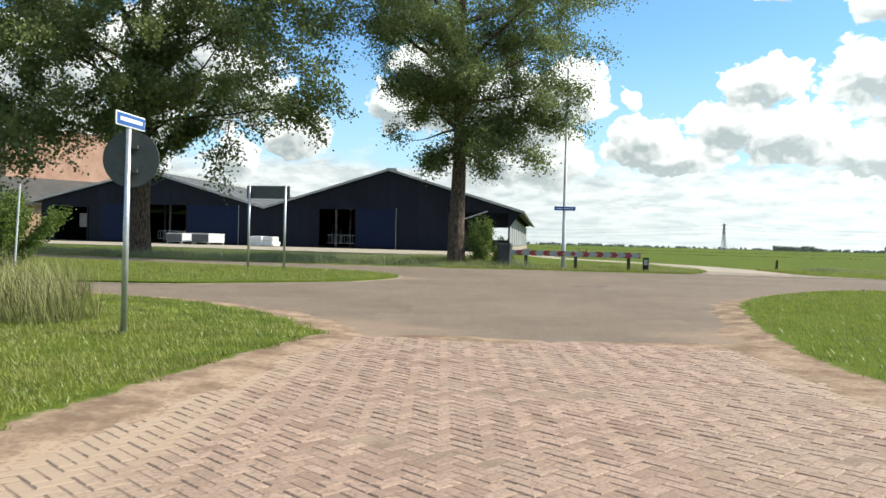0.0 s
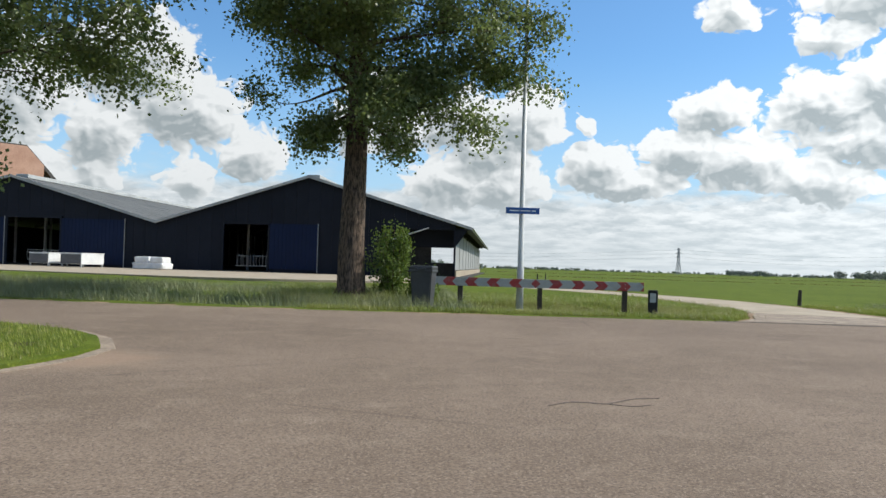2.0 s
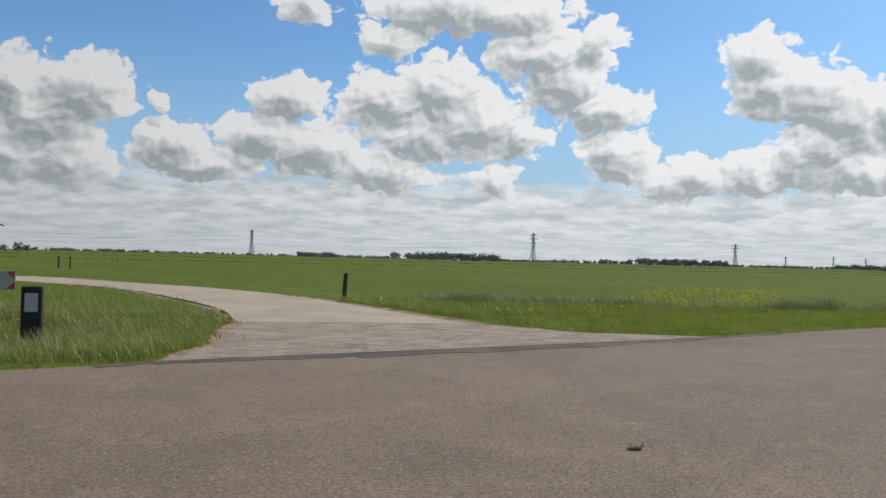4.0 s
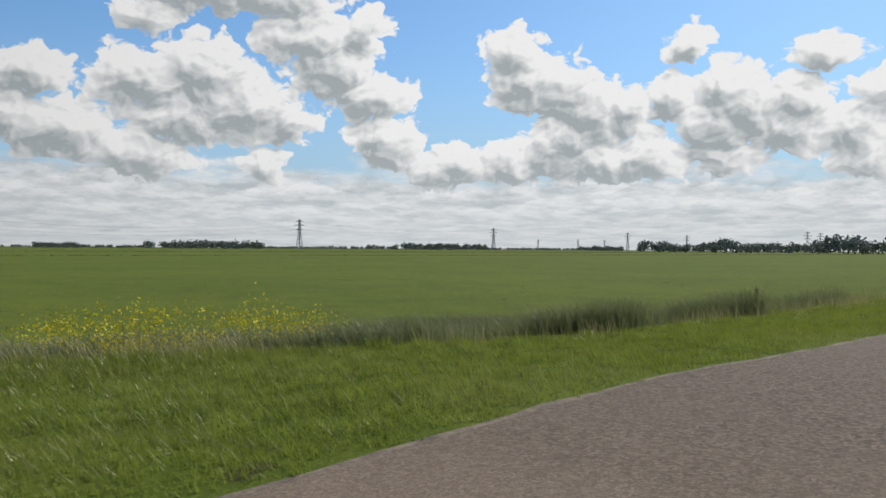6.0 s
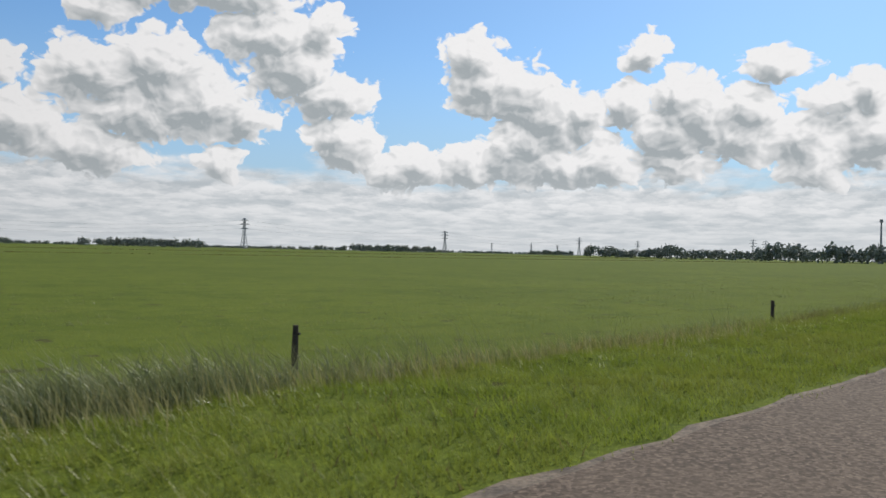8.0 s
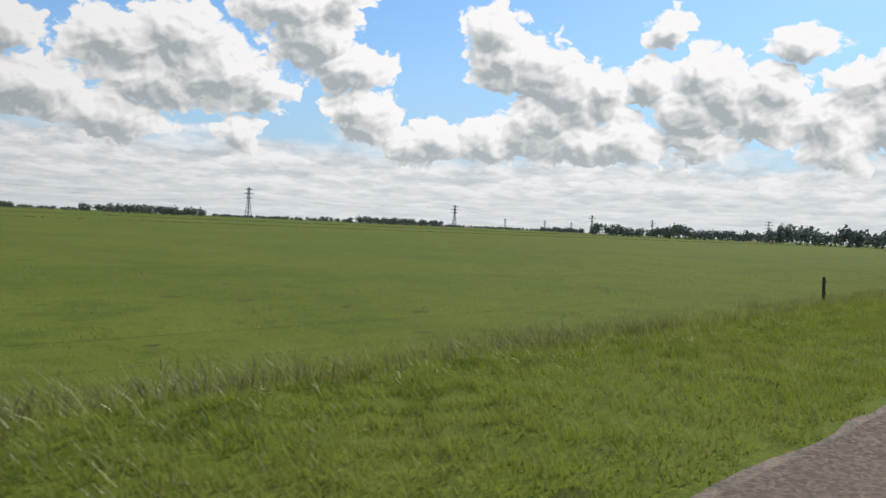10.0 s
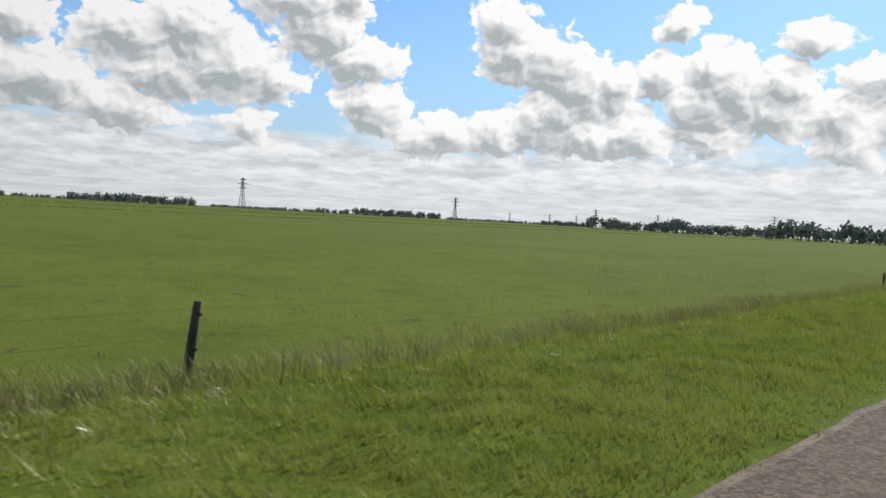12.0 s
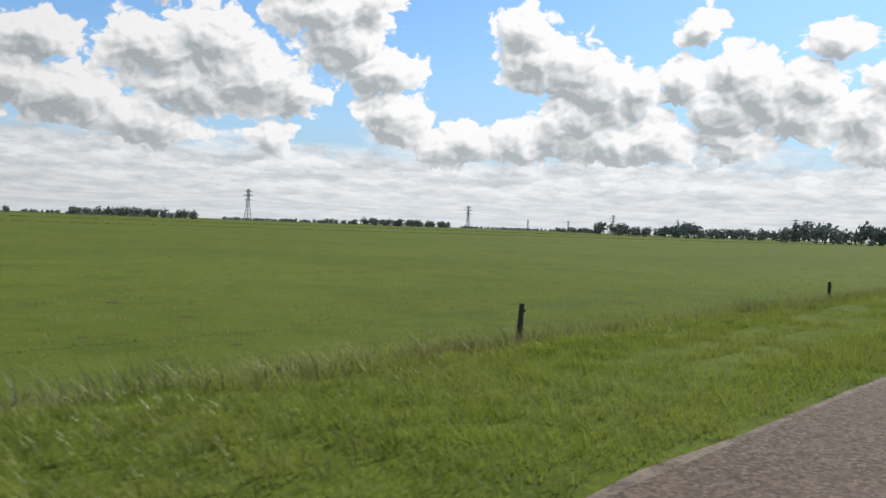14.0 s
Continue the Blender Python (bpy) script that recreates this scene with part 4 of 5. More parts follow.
def make_house():
    """The tall brick farmhouse with a lower annex, behind the barns."""
    X, Y = on_farm(60, 24)
    h = thing("farmhouse", pose(X - 11, Y + 12, 0.1, 0, 0, 42) @ Matrix.Scale(1.2, 4), "tall pinkish brick farmhouse with dark tiled annex roof", "house")
    part("wall", box(-6, 11, 0, 9, 0, 11.5), "house_brick", h)
    part("gable", prism([(-6, 11.5), (11, 11.5), (9.0, 13.6), (-4.5, 13.6)], 0.0, 0.4), "house_brick", h)
    part("roof", prism([(-6.3, 11.4), (-4.6, 13.8), (9.1, 13.8), (13.0, 9.6), (12.7, 9.4), (8.9, 13.6), (-4.4, 13.6), (-6.0, 11.3)], 0.4, 9.3), "tile", h)
    part("annex_wall", box(-12, 8, -6, 0, 0, 4.0), "house_brick", h)
    part("annex_roof", prism([(-12.4, 3.9), (-12.4, 4.2), (8.6, 4.2), (8.6, 3.9)], -6.6, -6.2), "tile", h)
    bm = bmesh.new()
    v = [bm.verts.new(c) for c in ((-12.4, -6.6, 4.0), (8.6, -6.6, 4.0), (8.6, 0.1, 7.5), (-12.4, 0.1, 7.5), (-12.4, -6.6, 3.8), (8.6, -6.6, 3.8), (8.6, 0.1, 7.3), (-12.4, 0.1, 7.3))]
    for f in ((0, 1, 2, 3), (7, 6, 5, 4), (4, 5, 1, 0), (5, 6, 2, 1), (6, 7, 3, 2), (7, 4, 0, 3)):
        bm.faces.new([v[i] for i in f])
    part("annex_slope", bm, "tile", h)


make_house()


# ---------------------------------------------------------------- trees
def make_tree(name, x, y, height, trunk_r, first, reach, label, seed, droop=(), leaf_size=0.115, bias=(0, 0), full=10, sprouts=0):
    """A poplar: tapered trunk, limbs, twigs, and a loose crown of single leaves."""
    rnd = random.Random(seed)
    z0 = float(ground_height(np.array([x]), np.array([y]))[0])
    tree = thing(name, pose(x, y, z0 - 0.05), label, "tree", "trees by the farm")
    lean = Vector((rnd.uniform(-0.3, 0.3), rnd.uniform(-0.3, 0.3), 0))
    stem = [Vector((0, 0, 0)) + lean * (k / 12) ** 2 + Vector((math.sin(k * 0.9 + seed) * 0.05, math.cos(k * 1.1) * 0.05, height * 0.86 * k / 12)) for k in range(13)]
    radii = [trunk_r * (1.28 if k == 0 else 1.0 - 0.075 * k) for k in range(13)]
    stem.insert(1, Vector((0, 0, 0.35)))
    radii.insert(1, trunk_r * 1.06)
    bm = tube(stem, radii, 18)
    for v in bm.verts:                                   # fluted bark
        a = math.atan2(v.co.y, v.co.x)
        f = 1 + 0.05 * math.sin(a * 9 + v.co.z * 0.7) + 0.03 * math.sin(a * 17 - v.co.z)
        v.co.x *= f
        v.co.y *= f
    part("trunk", bm, "bark", tree, "deeply ridged grey-brown bark", True)
    centres = []
    twigs = bmesh.new()

    def limb(start, direction, length, r, depth, dense=0.74):
        pts, q, d = [start], start.copy(), direction.normalized()
        n = 6
        for k in range(n):
            d = (d + Vector((rnd.uniform(-0.22, 0.22), rnd.uniform(-0.22, 0.22), rnd.uniform(-0.14, 0.16)))).normalized()
            q = q + d * length / n
            pts.append(q.copy())
        rad = [r * (1 - 0.85 * k / n) for k in range(n + 1)]
        if depth == 0:
            part("limb", tube(pts, rad, 8), "bark", tree, smooth=True)
        else:
            tube(pts, rad, 5, twigs)
        if depth < 2:
            for k in range(2, n + 1):
                for _ in range(2):
                    if rnd.random() < dense:
                        side = Vector((rnd.uniform(-1, 1), rnd.uniform(-1, 1), rnd.uniform(-0.75, 0.65)))
                        limb(pts[k], d * 0.7 + side + Vector((0, 0, -0.18 * depth)), length * rnd.uniform(0.28, 0.48), rad[k] * 0.55 + 0.008, depth + 1, dense)
        if depth >= 1:
            for k in range(1 if depth == 2 else 3, n + 1):
                centres.append(tuple(pts[k]))
                if depth == 2 and rnd.random() < 0.5:
                    centres.append(tuple((pts[k] + pts[k - 1]) / 2))

    for k in range(21):
        h = first + (height * 0.9 - first) * (k / 20) ** 0.9
        a = k * 2.4 + rnd.uniform(-0.4, 0.4)
        u = (h - first) / (height - first)
        w = reach * (0.34 + 0.70 * min(1.0, u / 0.30)) * (1.0 if u < 0.5 else 1.45 - 0.9 * u) * rnd.uniform(0.75, 1.05)
        i = min(12, max(1, int(h / (height * 0.86) * 12)))
        dirn = Vector((math.cos(a) + bias[0], math.sin(a) + bias[1], rnd.uniform(0.45, 0.95)))
        limb(Vector((stem[i].x, stem[i].y, h)), dirn, w, trunk_r * 0.34 * (1 - 0.5 * k / 20), 0)
    for (dx, dy, h0, up, ln) in droop:                   # low hanging sprays
        limb(Vector((0, 0, h0)), Vector((dx, dy, up)), ln, 0.07, 0, 0.74 if ln > 3 else 0.42)
    for k in range(sprouts):                             # leafy shoots close to the trunk
        h = rnd.uniform(first - 0.6, first + 5.5)
        a = rnd.uniform(0, 2 * math.pi)
        i = min(12, max(1, int(h / (height * 0.86) * 12)))
        root = Vector((stem[i].x + math.cos(a) * trunk_r * 0.7, stem[i].y + math.sin(a) * trunk_r * 0.7, h))
        limb(root, Vector((math.cos(a), math.sin(a), rnd.uniform(-0.5, 0.5))), rnd.uniform(0.5, 1.3), 0.018, 2)
    tagged(part("branchwork", twigs, "bark", tree), kind="stuff")
    v, f = leaves(centres, leaf_size, 0.16 + 0.01 * full, full)
    ob = new("crown", raw_mesh("crown", v, f, "leaf"))
    ob.parent = tree
    return tree


make_tree("poplar_tree", 0.62, 36.6, 21.0, 0.40, 5.4, 7.4, "tall poplar with ridged bark beside the wheelie bin", 5,
          droop=((1.0, -0.3, 6.4, -0.12, 3.4), (0.9, -0.2, 5.4, -0.45, 2.0), (0.5, -0.8, 6.0, -0.3, 2.2), (-0.9, 0.3, 6.4, -0.1, 2.4), (-1.0, -0.2, 7.0, 0.1, 2.6),
                 (-0.5, -0.4, 5.6, -0.5, 1.6), (1.0, 0.2, 6.9, 0.1, 4.2), (0.8, -0.6, 7.4, 0.1, 4.4), (-1.0, 0.4, 7.6, 0.3, 2.8), (1.0, -0.5, 8.4, 0.2, 4.8), (0.9, 0.4, 9.2, 0.3, 4.6), (-0.9, -0.5, 8.6, 0.2, 3.2),
                 (0.1, -1.0, 7.6, 0.1, 3.2), (-0.2, -1.0, 9.0, 0.2, 3.4), (-0.9, -0.2, 9.6, 0.4, 5.0), (-0.8, 0.3, 10.5, 0.45, 5.4), (1.0, -0.1, 10.4, 0.4, 5.4), (0.9, 0.3, 11.4, 0.4, 5.6)), leaf_size=0.105, full=9, sprouts=70)
make_tree("poplar_tree", -14.9, 38.2, 20.0, 0.48, 4.6, 9.6, "broad leafy poplar shading the farm road", 11,
          droop=((1.0, -0.2, 6.4, 0.20, 10.0), (0.9, -0.35, 7.2, 0.24, 10.6), (0.8, -0.6, 5.8, 0.12, 6.0), (-1.0, -0.3, 5.4, 0.1, 6.5), (0.3, -1.0, 5.6, 0.1, 5.0), (-0.6, -0.8, 6.2, 0.2, 6.4),
                 (1.0, 0.1, 8.2, 0.2, 9.0), (0.8, -0.3, 9.4, 0.3, 8.6), (0.5, -0.9, 8.0, 0.25, 6.5), (-0.2, -1.0, 7.2, 0.2, 6.0), (-0.9, -0.5, 8.0, 0.3, 7.0), (0.95, -0.1, 10.6, 0.3, 8.0)), full=8, leaf_size=0.145, sprouts=30)
make_tree("poplar_tree", -26.0, 34.5, 19.0, 0.42, 4.0, 9.0, "leafy poplar at the edge of the farm", 23,
          droop=((1.0, -0.2, 5.0, 0.15, 7.0), (0.7, -0.7, 5.4, 0.05, 6.5), (1.0, -0.5, 7.0, 0.3, 7.5), (0.9, 0.1, 6.2, 0.2, 8.0), (0.6, -0.8, 8.0, 0.3, 7.0), (1.0, 0.3, 9.0, 0.3, 8.0)), full=8, leaf_size=0.15)


def make_bush(x, y, w, h, label, seed, n=520):
    r = np.random.default_rng(seed)
    z0 = float(ground_height(np.array([x]), np.array([y]))[0])
    bush = thing("bush", pose(x, y, z0), label, "bush")
    bm = bmesh.new()
    cs = []
    for k in range(22):
        a, q = r.uniform(0, 6.28), r.uniform(0.2, 1.0)
        top = Vector((math.cos(a) * w * q * 0.5, math.sin(a) * w * q * 0.5, h * r.uniform(0.6, 1.0) * (1.1 - 0.35 * q)))
        tube([(top.x * 0.15, top.y * 0.15, 0), top * 0.55, top], [0.025, 0.015, 0.006], 5, bm)
        for t in np.linspace(0.1, 1.0, n // 22):
            cs.append(tuple(Vector((top.x * (0.25 + 0.75 * t), top.y * (0.25 + 0.75 * t), top.z * t))))
    part("stems", bm, "bark", bush)
    v, f = leaves(cs, 0.075, 0.12, 22)
    ob = new("foliage", raw_mesh("foliage", v, f, "bush_leaf"))
    ob.parent = bush
    return bush


make_bush(1.85, 36.9, 1.7, 2.35, "upright green bush growing beside the tree", 3, 300)
make_bush(2.75, 35.6, 0.7, 1.1, "low leafy shoot behind the wheelie bin", 4, 200)
make_bush(-12.5, 21.5, 3.5, 2.2, "dense hedge shrub at the verge", 6, 900)
make_bush(-14.5, 25.0, 4.5, 2.6, "dense green shrub beside the farm road", 8, 900)


# ---------------------------------------------------------------- road furniture
def make_lamp_post():
    z = -0.24
    p = thing("lamp_post", pose(5.5, 35.35, z), "tall tapered grey lamp post in the grass", "lamp post")
    part("pole", tube([(0, 0, 0), (0, 0, 1.3), (0, 0, 1.35), (0, 0, 9.2)], [0.105, 0.10, 0.085, 0.045], 16), "grey_paint", p, smooth=True)
    part("base_collar", tube([(0, 0, 0), (0, 0, 0.12)], 0.13, 16), "grey_paint", p)
    part("cap", tube([(0, 0, 9.18), (0, 0, 9.30)], [0.055, 0.03], 12), "grey_paint", p)
    s = part("street_sign", box(-0.48, 0.48, -0.13, -0.10, 2.83, 3.01, bevel=0.008), "sign_blue", p, "blue street name sign")
    for a, b in ((-0.38, -0.10), (-0.06, 0.22), (0.26, 0.38)):
        part("lettering", box(a, b, -0.135, -0.131, 2.905, 2.935), "sign_white", s)
    part("clamp", box(-0.03, 0.03, -0.12, 0.0, 2.85, 2.99), "steel", s)


make_lamp_post()


def make_street_sign():
    """Slim post by the side road: angled street name plate and the grey back of a round sign."""
    p = thing("street_sign", pose(-3.2, 7.81, -0.02), "galvanised signpost with blue street name plate and round sign", "sign")
    part("post", tube([(0, 0, 0), (0.012, 0, 2.12)], [0.032, 0.026], 12), "steel", p, smooth=True)
    plate = part("name_plate", box(-0.26, 0.30, -0.012, 0.0, -0.07, 0.07, bevel=0.005), "sign_white", p, "white-edged blue name plate")
    plate.matrix_local = pose(0.012, 0, 2.20, 0, 0, 83)
    part("plate_face", box(-0.245, 0.285, -0.016, -0.013, -0.056, 0.056), "sign_blue", plate)
    part("lettering", box(-0.19, 0.23, -0.0195, -0.0165, -0.018, 0.020), "sign_white", plate)
    disc = bmesh.new()
    bmesh.ops.create_cone(disc, cap_ends=True, segments=48, radius1=0.285, radius2=0.285, depth=0.012, matrix=pose(0.02, 0.05, 1.82, 90, 0, 0))
    part("round_sign", disc, "sign_back", p, "dark grey back of a round sign")
    for z in (1.70, 1.94):
        part("clamp", box(-0.06, 0.10, 0.0, 0.045, z - 0.02, z + 0.02), "sign_back", p)


make_street_sign()


def make_road_sign():
    """Direction board on two posts, seen from its grey back."""
    p = thing("direction_sign", pose(-5.5, 24.15, -0.02, 0, 0, -12), "grey back of a wide sign on two galvanised posts", "sign")
    for a in (-0.6, 0.6):
        part("post", tube([(a, 0, 0), (a, 0, 2.66)], 0.036, 12), "steel", p, smooth=True)
    b = part("board", box(-0.72, 0.72, 0.045, 0.065, 2.26, 2.66, bevel=0.012), "sign_back", p, "dull grey sign back")
    for z in (2.36, 2.56):
        part("rail", box(-0.7, 0.7, 0.03, 0.046, z - 0.02, z + 0.02), "sign_back", b)


make_road_sign()
slim = thing("marker_pole", pose(-10.6, 19.2, 0.0, 0, 2.5, 0), "thin pale pole leaning at the hedge", "pole")
part("pole", tube([(0, 0, 0), (0, 0, 2.2)], 0.026, 10), "grey_paint", slim)


def make_barrier():
    """Long red and white chevron board on three dark posts."""
    A, B = Vector((2.95, 35.35)), Vector((8.78, 34.40))
    mid, ang = (A + B) / 2, math.degrees(math.atan2(B.y - A.y, B.x - A.x))
    p = thing("chevron_barrier", pose(mid.x, mid.y, 0.63, 0, 0, ang), "long red and white chevron board on dark posts", "barrier")
    L = (B - A).length / 2
    bd = part("board", box(-L, L, -0.02, 0.02, -0.12, 0.12, bevel=0.006), "chevron", p, "weathered red and white chevrons")
    for x in (-2.11, 0.12, 2.45):
        part("post", box(x - 0.07, x + 0.07, 0.025, 0.16, -0.95, 0.10, bevel=0.012), "post", p)
        for z in (-0.05, 0.05):
            part("bolt", tube([(x, -0.03, z), (x, 0.0, z)], 0.012, 6), "steel", bd)
    return p


make_barrier()


def make_bollard():
    p = thing("bollard", pose(8.97, 34.2, -0.20, 0, 0, -16) @ Matrix.Scale(1.12, 4), "short black bollard with white reflector panel", "bollard")
    part("body", box(-0.115, 0.115, -0.075, 0.075, 0, 0.68, bevel=0.03), "rubber", p)
    part("reflector", box(-0.07, 0.07, -0.082, -0.074, 0.38, 0.60, bevel=0.006), "trim", p, "pale reflector")


make_bollard()


def make_bin():
    """Two-wheeled rubbish bin."""
    b = thing("wheelie_bin", pose(2.70, 33.75, -0.225, 0, 0, -14) @ Matrix.Diagonal((0.94, 0.94, 1.15, 1)), "dark grey wheelie bin standing at the roadside", "bin")
    bm = bmesh.new()
    low, top = (0.24, 0.27, 0.06), (0.30, 0.37, 1.0)
    rings = [[bm.verts.new((sx * w, sy * d, z)) for sx, sy in ((-1, -1), (1, -1), (1, 1), (-1, 1))] for w, d, z in (low, top)]
    for i in range(4):
        j = (i + 1) % 4
        bm.faces.new((rings[0][i], rings[0][j], rings[1][j], rings[1][i]))
    bm.faces.new(rings[0][::-1])
    bm.faces.new(rings[1])
    bmesh.ops.bevel(bm, geom=list(bm.edges), offset=0.03, segments=2, affect="EDGES")
    part("body", bm, "bin", b)
    part("rim", box(-0.33, 0.33, -0.40, 0.40, 0.96, 1.02, bevel=0.015), "bin", b)
    lid = part("lid", box(-0.32, 0.32, -0.40, 0.42, 1.02, 1.10, bevel=0.03), "bin", b)
    part("grip", box(-0.14, 0.14, -0.43, -0.39, 1.0, 1.05, bevel=0.01), "bin", lid)
    part("handle", tube([(-0.22, 0.42, 0.98), (-0.22, 0.48, 1.0), (0.22, 0.48, 1.0), (0.22, 0.42, 0.98)], 0.018), "bin", b)
    for s in (-1, 1):
        w = part("wheel", tube([(s * 0.24, 0.30, 0.10), (s * 0.30, 0.30, 0.10)], 0.10, 18), "rubber", b)
        part("hub", tube([(s * 0.295, 0.30, 0.10), (s * 0.305, 0.30, 0.10)], 0.05, 14), "bin", w)


make_bin()


def make_dead_leaf(x, y, size, turn):
    """A dry curled leaf with its stalk, lying on the asphalt."""
    leaf = thing("dead_leaf", pose(x, y, 0.004, 0, 0, turn), "dry curled brown leaf lying on the asphalt", "leaf")
    bm = bmesh.new()
    rows = []
    for i in range(7):
        t = i / 6
        w = size * 0.34 * math.sin(math.pi * min(1.0, t * 0.92 + 0.06)) ** 0.8
        rows.append([bm.verts.new((size * (t - 0.5), w * q, 0.004 + size * (0.10 * q * q * t + 0.03 * math.sin(t * 5.0 + q)) + 0.03 * size)) for q in (-1.0, -0.5, 0.0, 0.5, 1.0)])
    for a, b in zip(rows, rows[1:]):
        for k in range(4):
            bm.faces.new((a[k], b[k], b[k + 1], a[k + 1]))
    bmesh.ops.solidify(bm, geom=bm.faces[:], thickness=0.0015)
    part("blade", bm, "straw", leaf, smooth=True)
    part("stalk", tube([(-size * 0.5, 0, 0.02), (-size * 0.72, 0.01, 0.012), (-size * 0.9, 0.0, 0.003)], 0.0016, 5), "bark", leaf)


make_dead_leaf(11.15, 25.75, 0.12, 200)


# ---------------------------------------------------------------- meadow fence
def make_post(x, y, top, tilt, label, m=0.055):
    z = float(ground_height(np.array([x]), np.array([y]))[0])
    h = top - z
    p = thing("fence_post", pose(x, y, z - 0.05, tilt[0], tilt[1], 20), label, "post", "posts of the meadow fence")
    bm = tube([(0, 0, 0), (0, 0, h * 0.5), (0.01, 0, h)], [m * 1.1, m, m * 0.92], 8)
    for v in bm.verts:
        v.co.x += 0.01 * math.sin(v.co.z * 5 + v.co.y * 30)
    part("stake", bm, "post", p)
    for k in (0.55, 0.88):
        part("insulator", box(-0.02, 0.02, -m - 0.03, -m + 0.01, h * k - 0.02, h * k + 0.02), "rubber", p)
    return p


FENCE = [(47.2, 35.2, 0.04, (0, 0)), (64.8, 31.6, 0.0, (0, 0)), (93.46, 29.36, 0.1, (0, 9)), (130.9, 26.95, -0.14, (2, 4)), (148.0, 25.2, -0.1, (0, 0))]
for x, y, top, tilt in FENCE:
    make_post(x, y, top, tilt, "weathered wooden fence post" + (" leaning over" if max(tilt) > 5 else ""), 0.06)
make_post(22.05, 51.2, 0.42, (0, 3), "dark wooden post at the end of the track", 0.09)
make_post(18.8, 107.0, 0.5, (0, 0), "grey fence post near the barn", 0.08)
make_post(19.9, 107.5, 0.5, (0, 0), "grey fence post near the barn", 0.08)
wire = bmesh.new()
for (xa, ya, za, _), (xb, yb, zb, _) in zip(FENCE, FENCE[1:]):
    for k in (0.15, 0.5):
        tube([(xa + (xb - xa) * t, ya + (yb - ya) * t, za - k + (zb - za) * t - 0.12 * math.sin(math.pi * t)) for t in np.linspace(0, 1, 9)], 0.0016, 4, wire)
solo("fence_wire", wire, "post", "thin steel fence wires between the posts", "wire")


# ---------------------------------------------------------------- distance: power line and woods
def make_pylon(az, dist, height, label, eye=(38, 25)):
    """Lattice mast with three pairs of arms."""
    x, y = eye[0] + dist * math.sin(radians(az)), eye[1] + dist * math.cos(radians(az))
    p = thing("power_pylon", pose(x, y, -1.4, 0, 0, 100), label, "pylon", "pylons of the power line")
    w0, w1 = height * 0.085, height * 0.018
    legs = []
    for sx, sy in ((-1, -1), (1, -1), (1, 1), (-1, 1)):
        legs.append([Vector((sx * w, sy * w, z)) for w, z in ((w0, 0), (w0 * 0.42, height * 0.5), (w1, height))])
        part("leg", tube(legs[-1], height * 0.0085, 4), "pylon", p)
    br = bmesh.new()
    for k in range(9):
        za, zb = height * (k / 9) ** 0.85, height * ((k + 1) / 9) ** 0.85
        wa, wb = (np.interp(z, (0, height * 0.5, height), (w0, w0 * 0.42, w1)) for z in (za, zb))
        for (ax, ay), (bx, by) in (((-1, -1), (1, -1)), ((1, -1), (1, 1)), ((1, 1), (-1, 1)), ((-1, 1), (-1, -1))):
            tube([(ax * wa, ay * wa, za), (bx * wb, by * wb, zb)], height * 0.004, 4, br)
            tube([(bx * wa, by * wa, za), (ax * wb, ay * wb, zb)], height * 0.004, 4, br)
    part("bracing", br, "pylon", p)
    for z, w in ((0.66, 0.15), (0.80, 0.20), (0.93, 0.14)):
        bm = tube([(-w * height, 0, z * height), (w * height, 0, z * height)], height * 0.011, 4)
        for s in (-1, 1):
            tube([(s * w * height, 0, z * height), (0, 0, (z + 0.05) * height)], height * 0.006, 4, bm)
        part("cross_arm", bm, "pylon", p)
    return Vector((x, y, -1.4)), height


LINE = [make_pylon(a, d, h, "lattice steel power pylon far across the meadow") for a, d, h in
        ((18.35, 1005, 34), (39.4, 1190, 46), (53.93, 1680, 48), (63.76, 2110, 49))]
for a, d, h in ((60.3, 3000, 42), (57.4, 3100, 42), (67.9, 2600, 52), (75.6, 1750, 43), (76.4, 1900, 44), (62.2, 3000, 40)):
    make_pylon(a, d, h, "distant lattice power pylon above the trees")
pipe = thing("radio_mast", pose(35 + 900 * math.sin(radians(83.4)), 27 + 900 * math.cos(radians(83.4)), -1.3), "slim grey mast behind the far woods", "mast")
part("mast", tube([(0, 0, 0), (0, 0, 42)], [1.4, 0.7], 8), "pylon", pipe)
part("head", tube([(0, 0, 42), (0, 0, 45)], 1.6, 8), "pylon", pipe)
west = Vector((-120, 1170, -1.4))
runs = [(west, 32)] + LINE
for (pa, ha), (pb, hb) in zip(runs, runs[1:]):
    for z in (0.66, 0.80, 0.93):
        for q in (-1, 1):
            bm = tube([pa.lerp(pb, t) + Vector((q * 5, 0, z * (ha + (hb - ha) * t) - 9 * math.sin(math.pi * t))) for t in np.linspace(0, 1, 15)], 0.045, 4)
            solo("power_cable", bm, "pylon", "sagging power cable between two pylons", "cable", "cables of the power line")


